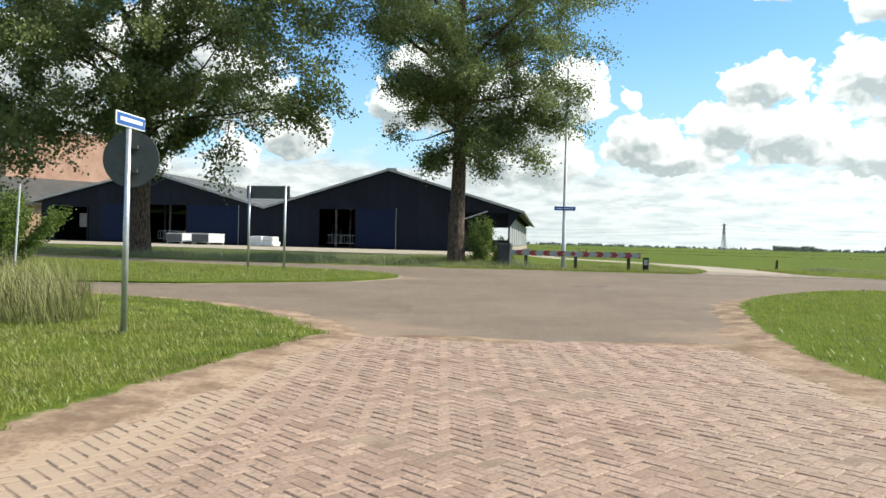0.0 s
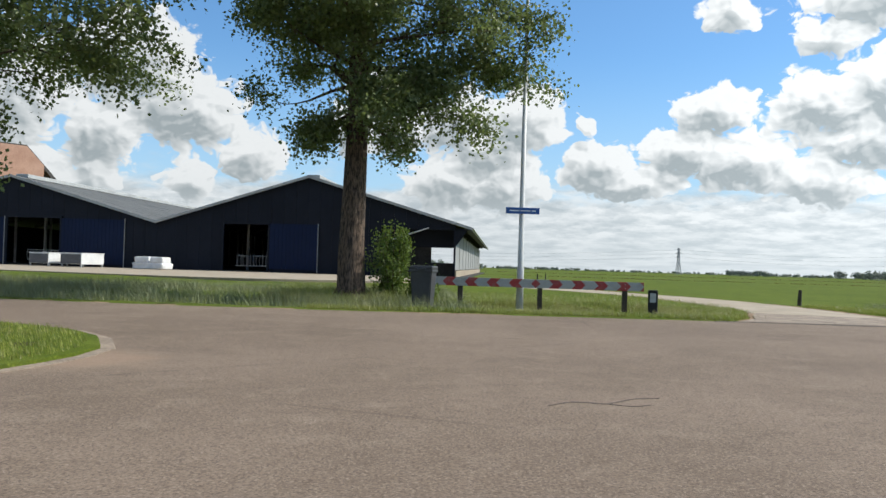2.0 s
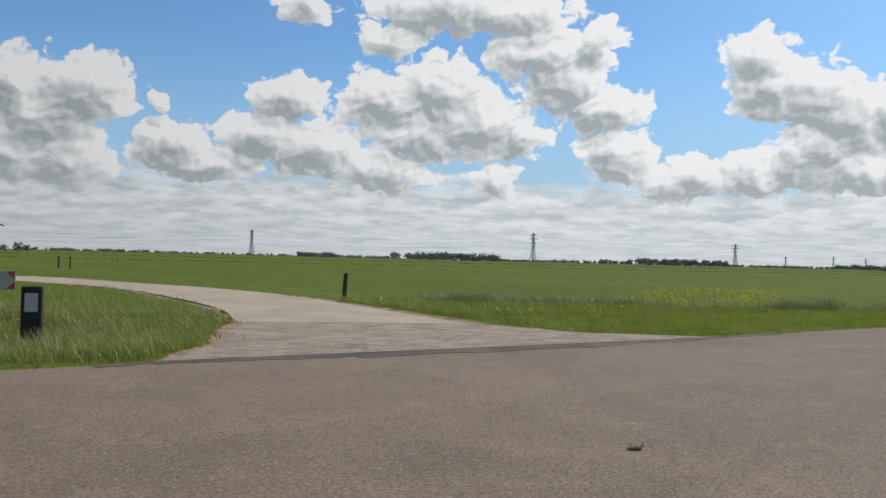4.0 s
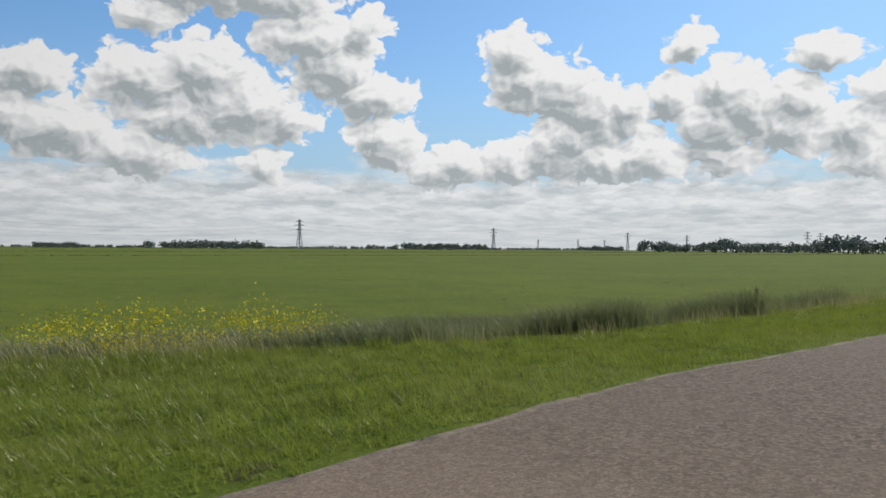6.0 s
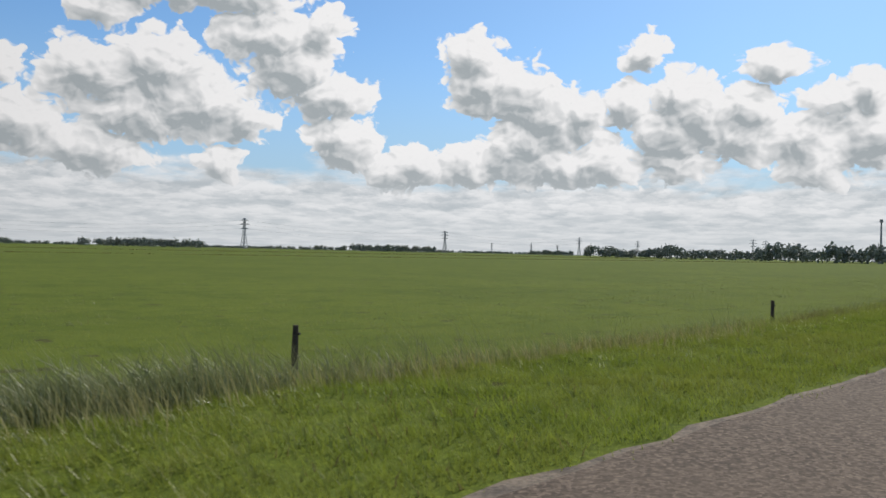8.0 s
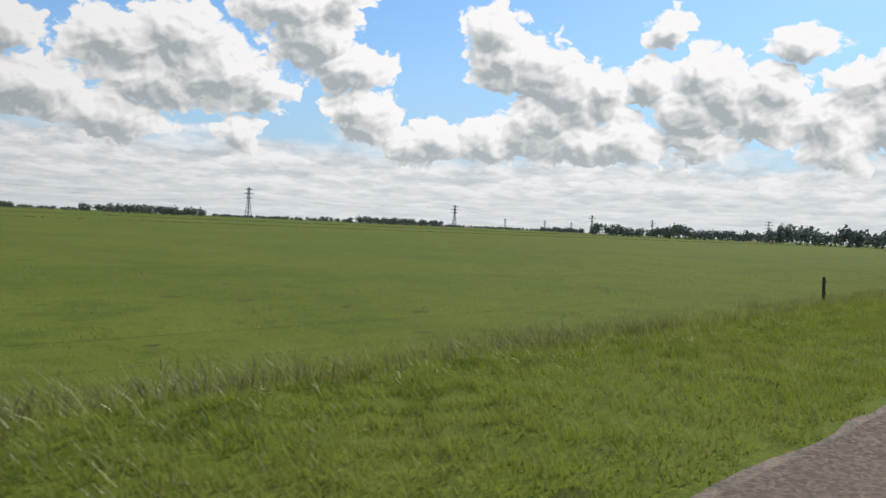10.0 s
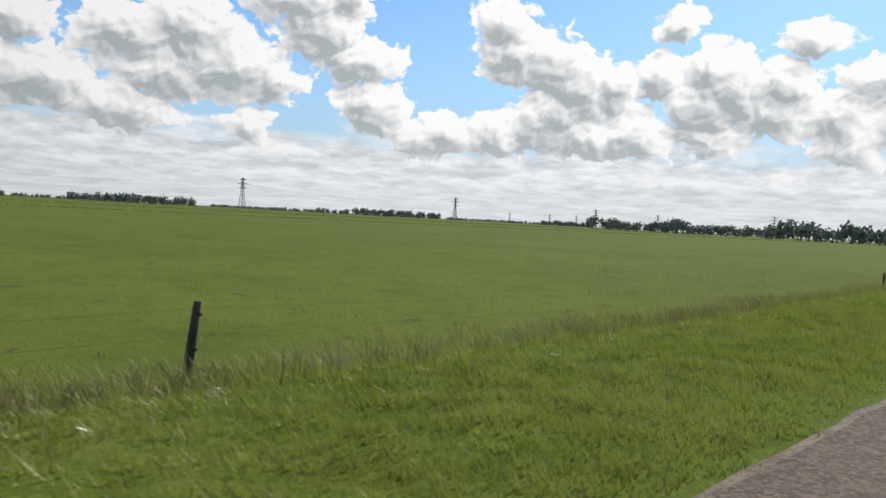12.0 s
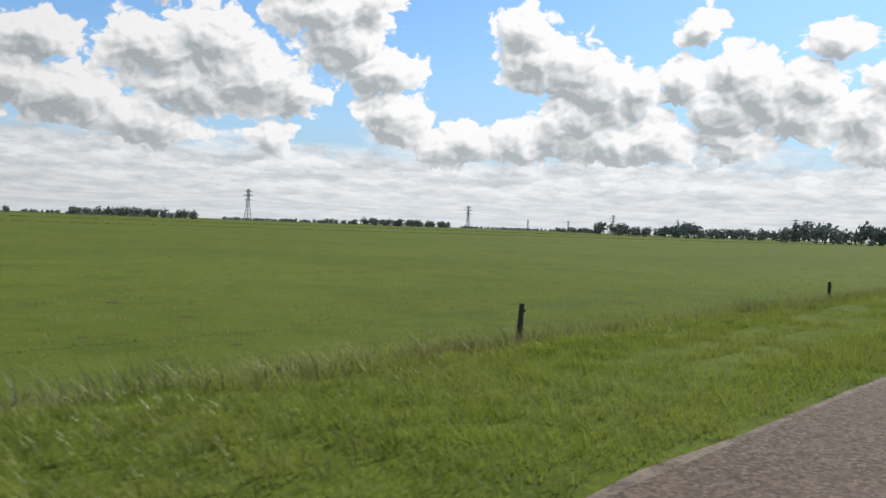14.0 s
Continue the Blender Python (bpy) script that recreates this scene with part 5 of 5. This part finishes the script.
def make_woods():
    """Bands of trees along the horizon, haze painted into their colour: (azimuth from, to, metres away, height, gaps).
    """
    bands = ((-60, 4, 700, 9, 0.5), (4, 12, 1500, 7, 0.35), (12, 22, 1500, 6, 0.5), (22.2, 24.8, 1150, 9.5, 0.0), (24.8, 29, 1500, 7, 0.3), (29.0, 29.4, 1000, 14, 0.0), (30.0, 36.8, 1000, 12.5, 0.0),
             (36.8, 41, 1700, 7, 0.2), (41, 44, 1500, 8, 0.2), (44.2, 47.0, 1300, 10, 0.25), (47.3, 53.3, 1300, 13, 0.0), (53.3, 60.5, 2000, 8, 0.25), (60.5, 63.4, 1500, 11, 0.0),
             (64.5, 66.9, 900, 14, 0.1), (66.9, 69.6, 900, 13, 0.1), (69.6, 71.2, 880, 18, 0.0), (71.2, 75.0, 900, 13, 0.1), (75.0, 76.2, 880, 16, 0.0), (76.2, 90, 820, 19.5, 0.0), (90, 140, 800, 14, 0.1))
    rnd = random.Random(21)
    V, F, base = [], [], 0
    r = np.random.default_rng(5)
    for a0, a1, dist, h, gaps in bands:
        a = a0
        while a < a1:
            if rnd.random() >= gaps:
                d = dist * rnd.uniform(0.97, 1.06)
                x, y = 35 + d * math.sin(radians(a)), 27 + d * math.cos(radians(a))
                H = h * rnd.uniform(0.68, 1.12)
                n = 120
                c = r.uniform(-1, 1, (n, 3))
                c *= (r.uniform(0.2, 1, n) / np.maximum(0.3, np.linalg.norm(c, axis=1)))[:, None]
                c = c * np.array([0.46, 0.46, 0.47]) * H + np.array([0, 0, 0.46 * H])
                q = r.normal(size=(n, 4, 3))
                q /= np.linalg.norm(q, axis=2)[:, :, None]
                v = c[:, None, :] + q * (H * 0.125)
                v = v.reshape(-1, 3) + np.array([x, y, -1.2])
                V.append(v)
                f = np.array([[0, 1, 2], [0, 2, 3], [0, 3, 1], [1, 3, 2]])[None] + (np.arange(n) * 4)[:, None, None] + base
                F.append(f.reshape(-1, 3))
                base += len(v)
            a += math.degrees(h * 0.36 / dist)
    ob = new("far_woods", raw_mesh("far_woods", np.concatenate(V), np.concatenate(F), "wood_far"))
    tagged(ob, "green rows of trees along the horizon, paled with painted haze", "woods", kind="stuff")


make_woods()


# ---------------------------------------------------------------- grass and weeds
def scatter(n, x0, x1, y0, y1, keep):
    p = np.stack([rng.uniform(x0, x1, n), rng.uniform(y0, y1, n)], 1)
    return p[keep(p[:, 0], p[:, 1])]


def off_road(x, y, gap=0.05):
    r = np.minimum(np.minimum(signed(x, y, ROAD), signed(x, y, BRICK_ROAD)), np.minimum(np.minimum(signed(x, y, TRACK), signed(x, y, APRON)), signed(x, y, GRAVEL) + 0.12))
    return r > gap + 0.18 * np.abs(np.sin(x * 3.1 + np.sin(y * 2.3) * 2))


def patch(x, y, k):
    """Uneven cover, 0 to 1."""
    return 0.5 + 0.25 * np.sin(x * k + 1.7 * np.sin(y * k * 0.8)) + 0.25 * np.sin(y * k * 1.3 + 1.3 * np.sin(x * k * 0.7 + 2))


# island of grass between the two western arms of the road
bm = slab(ISLAND, -0.05, 0.05)
rim = [(-3.2 + (x + 3.2) * 1.02 + 0.10, 20.8 + (y - 20.8) * 1.05) for x, y in ISLAND]
solo("island_rim", slab(rim, -0.04, 0.012), "apron_soil", "bare sandy rim round the grass island", "verge", kind="structure")
solo("grass_island", bm, "meadow", "grassy island between two arms of the road", "verge", kind="structure")
p = scatter(100000, -16, -1, 15, 29, lambda x, y: signed(x, y, ISLAND) < -0.12)
blades("island_grass", p, 0.09, 0.012, "lawn", "short green grass on the island", short=True, z=np.full(len(p), 0.05))
# corners of the side road
p = scatter(260000, -9, -1.0, 1.5, 14.5, lambda x, y: off_road(x, y, 0.16) & (rng.random(len(x)) < 0.35 + patch(x, y, 2.0)))
blades("corner_grass", p, 0.060, 0.013, "lawn", "short mown grass beside the side road", 0.7, short=True)
p = scatter(130000, 3.2, 16, 3, 24, lambda x, y: off_road(x, y, 0.26))
blades("corner_grass", p, 0.070, 0.015, "lawn", "short mown grass at the crossing corner", 0.7, short=True)
p = scatter(26000, -9.5, -3.6, 7.5, 16, lambda x, y: off_road(x, y, 0.8) & ((x < -5.4) | (np.hypot(x + 4.7, y - 9.0) < 0.7)) & (rng.random(len(x)) < patch(x, y, 1.4)))
blades("tall_grass", p, 0.58, 0.012, "dry", "tall unmown grass and weeds round the signpost", 0.7)
blades("seed_grass", p[:5000], 0.70, 0.006, "straw", "pale seed heads above the tall grass", 0.4)
# verge before the farm, with longer grass behind
p = scatter(90000, -34, 13, 30.5, 52, lambda x, y: off_road(x, y, 0.1) & (y < 47) & (signed(x, y, ISLAND) > 0.3) & (rng.random(len(x)) < 0.3 + 0.7 * patch(x, y, 0.9)))
blades("verge_grass", p, 0.15, 0.011, "long_grass", "rough grass verge before the farm", 0.6)
p = scatter(70000, 0, 13.5, 30.6, 36.5, lambda x, y: off_road(x, y, 0.08))
blades("verge_grass", p[:38000], 0.12, 0.010, "lawn", "green roadside grass around the barrier", 0.6)
blades("verge_grass", p[38000:], 0.13, 0.009, "long_grass", "paler roadside grass around the barrier", 0.7)
blades("dead_grass", clumped(p[:12000], 420, 0.16), 0.11, 0.010, "dry", "brownish dry grass along the road edge", 0.9)
p = scatter(16000, 1, 12.5, 31.5, 36.5, lambda x, y: off_road(x, y, 0.3) & (rng.random(len(x)) < patch(x, y, 2.2) ** 2))
blades("seed_grass", p[:7000], 0.24, 0.006, "straw", "taller pale seeding grass along the barrier", 0.5)
p = clumped(scatter(120000, -34, 4, 31, 44, lambda x, y: off_road(x, y, 0.3) & (signed(x, y, ISLAND) > 0.4) & (rng.random(len(x)) < patch(x, y, 0.7))), 2600, 0.16)[:60000]
blades("rough_tufts", p, 0.40, 0.013, "reed", "rough dark tufts and weeds before the farm", 0.7, (-0.2, 0.05), "weeds", short=True)
p = clumped(scatter(30000, -4, 3.5, 34.5, 38.5, lambda x, y: (np.hypot(x - 0.6, y - 36.6) < 2.4) & (np.hypot(x - 0.6, y - 36.6) > 0.45)), 120, 0.14)[:5000]
blades("tree_weeds", p, 0.38, 0.014, "long_grass", "long grass round the foot of the tree", 0.6, (-0.2, 0.0))
# eastern verge along the road
d_of = lambda x, y: y - edge_y(x)
p = np.stack([rng.uniform(16, 156, 730000), rng.uniform(-0.1, 5.4, 730000)], 1)
p[:, 1] += edge_y(p[:, 0])
p = p[off_road(p[:, 0], p[:, 1], 0.03)]
p = p[rng.random(len(p)) < 0.45 + 0.75 * patch(p[:, 0], p[:, 1], 1.1)]
blades("verge_grass", p, 0.095, 0.013, "lawn", "green mown grass on the road verge", 0.9, (-0.35, 0.1), short=True)
p = scatter(60000, 16, 31, 33, 40, lambda x, y: (d_of(x, y) > 4.4) & (d_of(x, y) < 5.0 + ditch_offset(x)) & off_road(x, y, 0.1))
blades("verge_grass", p, 0.15, 0.010, "lawn", "green grass beside the farm track", 0.7)
p = clumped(scatter(150000, 16, 132, 17, 36, lambda x, y: (d_of(x, y) > 0.35) & (d_of(x, y) < 5.0) & off_road(x, y, 0.15)), 7000, 0.08)
blades("grass_tufts", p, 0.15, 0.010, "lawn", "thick tufts of grass on the road verge", 0.8, (-0.45, 0.1), short=True)
p = clumped(scatter(60000, 16, 132, 17, 36, lambda x, y: (d_of(x, y) > 0.5) & (d_of(x, y) < 5.2) & off_road(x, y, 0.15) & (rng.random(len(x)) < patch(x, y, 0.55) ** 2)), 2600, 0.12)
blades("pale_tufts", p, 0.20, 0.009, "long_grass", "pale windblown tufts on the road verge", 0.7, (-0.6, 0.15))
p = scatter(60000, 16, 132, 17, 36, lambda x, y: (d_of(x, y) > 2.4) & (d_of(x, y) < 5.0) & off_road(x, y, 0.2) & (rng.random(len(x)) < 0.5 * patch(x, y, 0.8) ** 2))
blades("seed_grass", p, 0.20, 0.009, "long_grass", "windblown longer grass on the verge", 0.45, (-0.45, 0.1))
def reed_bed(x, y):
    """The wide bed of reeds beside the farm track, narrowing eastwards into the ditch."""
    d = d_of(x, y)
    return (d > 4.5 + ditch_offset(x) + 0.5 * np.sin(x * 1.3)) & (d < np.interp(x, (18, 24, 28, 46), (10.4, 12.4, 13.0, 8.8)) + 0.5 * np.sin(x * 0.9 + 1)) & (x > 18.4)


p = scatter(560000, 17, 54, 30, 44, lambda x, y: reed_bed(x, y) & (x < 38 + 9 * rng.random(len(x))) & (rng.random(len(x)) < (0.25 + 0.75 * patch(x, y, 0.9)) * np.clip((x - 16) / 8, 0.2, 1)))
p = np.concatenate([clumped(p, 9000, 0.10), clumped(p, 5000, 0.22)])
p = p[:220000]
blades("ditch_reeds", p, np.interp(p[:, 0], (18, 25, 32), (0.30, 0.42, 0.62)), 0.013, "reed", "tall grey-green reeds filling the ditch", 0.8, (-0.4, 0.05), "reeds")
p = clumped(scatter(70000, 18, 54, 28, 44, lambda x, y: reed_bed(x, y) & (rng.random(len(x)) < patch(x, y, 1.3) ** 2)), 1500, 0.2)[:14000]
p = p[p[:, 0] < 46]
blades("reed_plumes", p, np.interp(p[:, 0], (18, 25, 32), (0.34, 0.42, 0.56)), 0.010, "straw", "pale seed heads among the reeds", 0.5, (-0.45, 0.05), "reeds")
p = clumped(scatter(40000, 19, 54, 28, 40, lambda x, y: (d_of(x, y) > 3.2 + ditch_offset(x)) & (d_of(x, y) < 5.2 + ditch_offset(x)) & (signed(x, y, TRACK) > 1.0) & (rng.random(len(x)) < patch(x, y, 1.1))), 1100, 0.18)[:22000]
blades("bank_weeds", p, 0.36, 0.009, "straw", "pale brown seeding weeds on the bank", 0.6, (-0.35, 0.1), "weeds")
band = lambda x, y, c, w: np.exp(-(np.abs(d_of(x, y) - c) / w) ** 4)
p = clumped(scatter(1700000, 44, 171, 16, 36, lambda x, y: (rng.random(len(x)) < band(x, y, 6.5, 2.0) * (0.08 + 0.92 * patch(x, y, 0.45) * patch(x, y, 1.7)))), 7000, 0.24)
blades("ditch_weeds", p[:110000], 0.26, 0.015, "dry", "brownish dry weeds along the shallow ditch", 0.95, (-0.25, 0.05), "weeds")
p = clumped(scatter(700000, 44, 171, 16, 36, lambda x, y: (rng.random(len(x)) < band(x, y, 6.4, 2.1) * (0.1 + 0.9 * patch(x, y, 0.9)))), 8000, 0.16)[:120000]
blades("ditch_sward", p, 0.30, 0.013, "long_grass", "dull green sward in the shallow ditch", 1.0, (-0.4, 0.05))
p = clumped(scatter(260000, 44, 171, 16, 36, lambda x, y: (rng.random(len(x)) < band(x, y, 6.3, 1.3) * patch(x, y, 0.8))), 2600, 0.20)
blades("ditch_grass", p, 0.50, 0.013, "reed", "dull green rushes along the shallow ditch", 0.5, (-0.3, 0.05))
p = clumped(scatter(120000, 44, 171, 16, 36, lambda x, y: (rng.random(len(x)) < band(x, y, 7.0, 1.2) * patch(x, y, 0.6) ** 2)), 900, 0.16)[:16000]
blades("dead_stalks", p, 0.62, 0.010, "straw", "pale dead stalks in the ditch", 0.5, (-0.3, 0.05), "weeds")
p = clumped(scatter(90000, 18, 190, 22, 74, lambda x, y: (d_of(x, y) > 8.4) & (signed(x, y, TRACK) > 0.6) & (rng.random(len(x)) < np.exp(-(d_of(x, y) - 8.4) / 16) * patch(x, y, 0.5))), 1500, 0.22)
blades("meadow_tufts", p, 0.13, 0.020, "reed", "dark ungrazed tufts in the meadow", 0.8, short=True)
for off, n_, h_ in ((215, 7000, 0.35), (390, 7000, 0.6)):
    x = rng.uniform(-20, 900, n_)
    q = np.stack([x, edge_y(np.minimum(x, 260)) + off - 0.10 * x + rng.normal(0, 1.0, n_)], 1)
    blades("far_rushes", clumped(q, n_ // 6, 0.8), h_, 0.25, "dry", "dull rushes along a distant meadow ditch", 0.6, category="reeds", short=True)
p = scatter(420000, 14, 165, 20, 62, lambda x, y: (d_of(x, y) > 7.6) & (d_of(x, y) < 34) & (signed(x, y, TRACK) > 0.4) & (rng.random(len(x)) < np.exp(-(d_of(x, y) - 7.6) / 9)))
blades("meadow_grass", p, 0.07, 0.018, "lawn", "grazed green meadow grass", 0.6, short=True)
p = clumped(scatter(60000, 16, 132, 17, 36, lambda x, y: (d_of(x, y) > 0.2) & (d_of(x, y) < 4.8) & off_road(x, y, 0.1) & (rng.random(len(x)) < patch(x, y, 0.9) ** 2)), 3200, 0.14)
q = scatter(5000, 69, 77, 23, 25, lambda x, y: (np.abs(signed(x, y, GRAVEL) + 0.05) < 0.20) & (signed(x, y, ROAD) > 0.02))
blades("patch_grass", clumped(q, 160, 0.06), 0.08, 0.009, "dry", "dry tufts creeping over the bare patch", 0.9)
blades("dead_grass", p, 0.11, 0.013, "dry", "brownish dead grass among the green", 0.9, (-0.3, 0.1))
p = clumped(scatter(60000, 19, 132, 17, 36, lambda x, y: (np.abs(signed(x, y, ROAD)) < 0.10)), 900, 0.06)
blades("edge_grass", p, 0.07, 0.008, "lawn", "ragged grass creeping over the road edge", 0.9)
# blades added along the bank, pale to imitate glints
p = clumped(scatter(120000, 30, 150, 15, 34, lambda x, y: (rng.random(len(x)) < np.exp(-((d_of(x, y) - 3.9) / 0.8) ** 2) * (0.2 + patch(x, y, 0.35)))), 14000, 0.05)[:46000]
blades("bright_grass", p, 0.090, 0.014, "glint", "blades on the verge bank with sun glint put into their colour", 0.8, (-0.8, 0.2))
# crumbling pale edge of the carriageway
far_side = ROAD[:max(range(len(ROAD)), key=lambda i: ROAD[i][0])]
lo = [q for q in far_side if 19.2 < q[0] < 146]
hi = [(x, y + 0.06 + 0.16 * max(0.0, noise.noise((x * 0.9, 3.0, 0))) + 0.05 * noise.noise((x * 4.0, 7.0, 0))) for x, y in lo]
solo("road_shoulder", ribbon(lo, hi, -0.05, 0.0), "verge_soil", "narrow crumbling gravel edge of the road", "shoulder", kind="structure")
r = np.random.default_rng(31)
q = np.stack([r.uniform(68, 76.5, 1300), r.uniform(23.2, 25.0, 1300)], 1)
q = q[(signed(q[:, 0], q[:, 1], GRAVEL) < 0.05)]
c = np.stack([q[:, 0], q[:, 1], ground_height(q[:, 0], q[:, 1]) + 0.004], 1)
k = r.normal(size=(len(c), 4, 3))
k /= np.linalg.norm(k, axis=2)[:, :, None]
v = (c[:, None, :] + k * r.uniform(0.006, 0.018, (len(c), 1, 1))).reshape(-1, 3)
f = (np.array([[0, 1, 2], [0, 2, 3], [0, 3, 1], [1, 3, 2]])[None] + (np.arange(len(c)) * 4)[:, None, None]).reshape(-1, 3)
tagged(new("pebbles", raw_mesh("pebbles", v, f, "verge_soil")), "small grey pebbles strewn over the bare patch", "pebbles", kind="stuff")
# yellow flowers by the ditch
p = scatter(2600, 23, 30, 34, 41, lambda x, y: (np.hypot((x - 26.6) / 2.6, (y - 37.4) / 2.2) < 1) & (signed(x, y, TRACK) > 1.5) & (rng.random(len(x)) < 0.3 + 0.5 * patch(x, y, 1.6)))
blades("flower_stems", p, 0.7, 0.012, "reed", "green stems of flowering weeds", 0.2, (-0.1, 0), "weeds")
zc = ground_height(p[:, 0], p[:, 1])
v, f = leaves(np.stack([p[:, 0] - 0.05, p[:, 1], zc + 0.62], 1), 0.045, 0.10, 12)
tagged(new("flower_heads", raw_mesh("flower_heads", v, f, "petal")), "small yellow flower heads over the ditch", "flowers", kind="stuff")


# ---------------------------------------------------------------- brick paving of the side road
def make_paving():
    road = solo("brick_road", slab([(x, y + (0.5 if y > 8 else 0.0)) for x, y in BRICK_ROAD], -0.14, -0.001), "joint", "side road paved with reddish clay bricks in sand", "road", kind="structure")
    cell, G = 0.082, 0.006
    L, W = 2 * cell - G, cell - G
    ring = np.array([(-1, -1), (1, -1), (1, 1), (-1, 1)], float) * np.array([L / 2, W / 2])
    inset = ring * np.array([1 - 0.012 / L, 1 - 0.012 / W])
    cube = np.concatenate([np.c_[ring, np.full(4, -0.05)], np.c_[ring, np.full(4, -0.005)], np.c_[inset, np.zeros(4)]])
    faces = np.array([[8, 9, 10, 11]] + [[q + k, q + (k + 1) % 4, q + 4 + (k + 1) % 4, q + 4 + k] for q in (0, 4) for k in range(4)])
    proto = raw_mesh("brick", cube, faces, "paver")
    rest_v, rest_f, base, count = [], [], 0, 0
    rnd = random.Random(3)
    slant = radians(45)
    spots = []
    for j in range(-110, 110):                            # herringbone, laid slantwise
        for i in range(-110, 110):
            k = (i - j) % 4
            if k == 0:
                x, y, up = (i + 1) * cell, (j + 0.5) * cell, 0.0
            elif k == 3:
                x, y, up = (i + 0.5) * cell, (j + 1) * cell, math.pi / 2
            else:
                continue
            spots.append((x * math.cos(slant) - y * math.sin(slant), x * math.sin(slant) + y * math.cos(slant), slant + up))
    sp = np.array(spots)
    sp = sp[signed(sp[:, 0], sp[:, 1], BRICK_ROAD) < -0.04]
    for X, Y, turn in sp:
        z = 0.003 + rnd.uniform(-0.003, 0.003) + 0.005 * noise.noise((X * 1.2, Y * 1.2, 0))
        r = turn + rnd.uniform(-0.02, 0.02)
        if 3.6 < Y < 4.7 and count < 300 and -1.4 < X < 3.0:
            ob = new("brick", proto)
            ob.parent = road
            ob.matrix_basis = Matrix.Translation((X, Y, z)) @ Matrix.Rotation(r, 4, "Z") @ Matrix.Rotation(rnd.uniform(-0.015, 0.015), 4, "X")
            count += 1
        else:
            c, s = math.cos(r), math.sin(r)
            v = cube
            v = np.stack([v[:, 0] * c - v[:, 1] * s + X, v[:, 0] * s + v[:, 1] * c + Y, v[:, 2] + z], 1)
            rest_v.append(v)
            rest_f.append(faces + base)
            base += 12
    ob = new("bricks", raw_mesh("bricks", np.concatenate(rest_v), np.concatenate(rest_f), "paver"))
    ob.parent = road
    tagged(ob, kind="stuff")


make_paving()


def make_apron():
    """Strip of small pavers and rubble between the asphalt and the concrete track, with a dark strip at the asphalt."""
    outline = APRON
    base = solo("brick_apron", slab(outline, -0.1, 0.006), "apron_soil", "rough apron of worn pavers beside the road", "paving", kind="structure")
    me = finish(box(-0.1, 0.1, -0.05, 0.05, -0.05, 0.0, bevel=0.006), "paver_stone", "paver_pale")
    rnd = random.Random(9)
    spots = [(9.0 + i * 0.215 + (0.107 if j % 2 else 0), 29.6 + j * 0.112 - i * 0.02) for j in range(44) for i in range(50)]
    sp = np.array(spots)
    sp = sp[signed(sp[:, 0], sp[:, 1], outline) < -0.12]
    order = sp[np.argsort(sp[:, 1])]
    rest = bmesh.new()
    for X, Y in order[300:]:
        box(X - 0.1, X + 0.1, Y - 0.05, Y + 0.05, -0.03, 0.003 + rnd.uniform(-0.006, 0.005), rest)
    tagged(part("paver_stones", rest, "paver_pale", base), kind="stuff")
    for X, Y in order[:300]:
        ob = new("paver_stone", me)
        ob.parent = base
        ob.matrix_basis = Matrix.Translation((X + rnd.uniform(-0.015, 0.015), Y + rnd.uniform(-0.01, 0.01), 0.005 + rnd.uniform(-0.007, 0.006))) @ Matrix.Rotation(-0.1 + rnd.uniform(-0.12, 0.12), 4, "Z") @ Matrix.Rotation(rnd.uniform(-0.03, 0.03), 4, "X")
    # thin dark strip of uneven width along the asphalt edge
    dark_strip = wander([(9.2, 30.42), (11.5, 30.30), (14.0, 30.14), (16.5, 30.06), (19.0, 29.96), (19.0, 29.86), (16.5, 29.74), (14.0, 29.72), (11.5, 29.98), (9.2, 30.30)], 0.15, 0.22)
    solo("gutter", slab(dark_strip, -0.05, 0.004), "rubber_soil", "dark strip along the asphalt edge", "gutter", kind="structure")


make_apron()
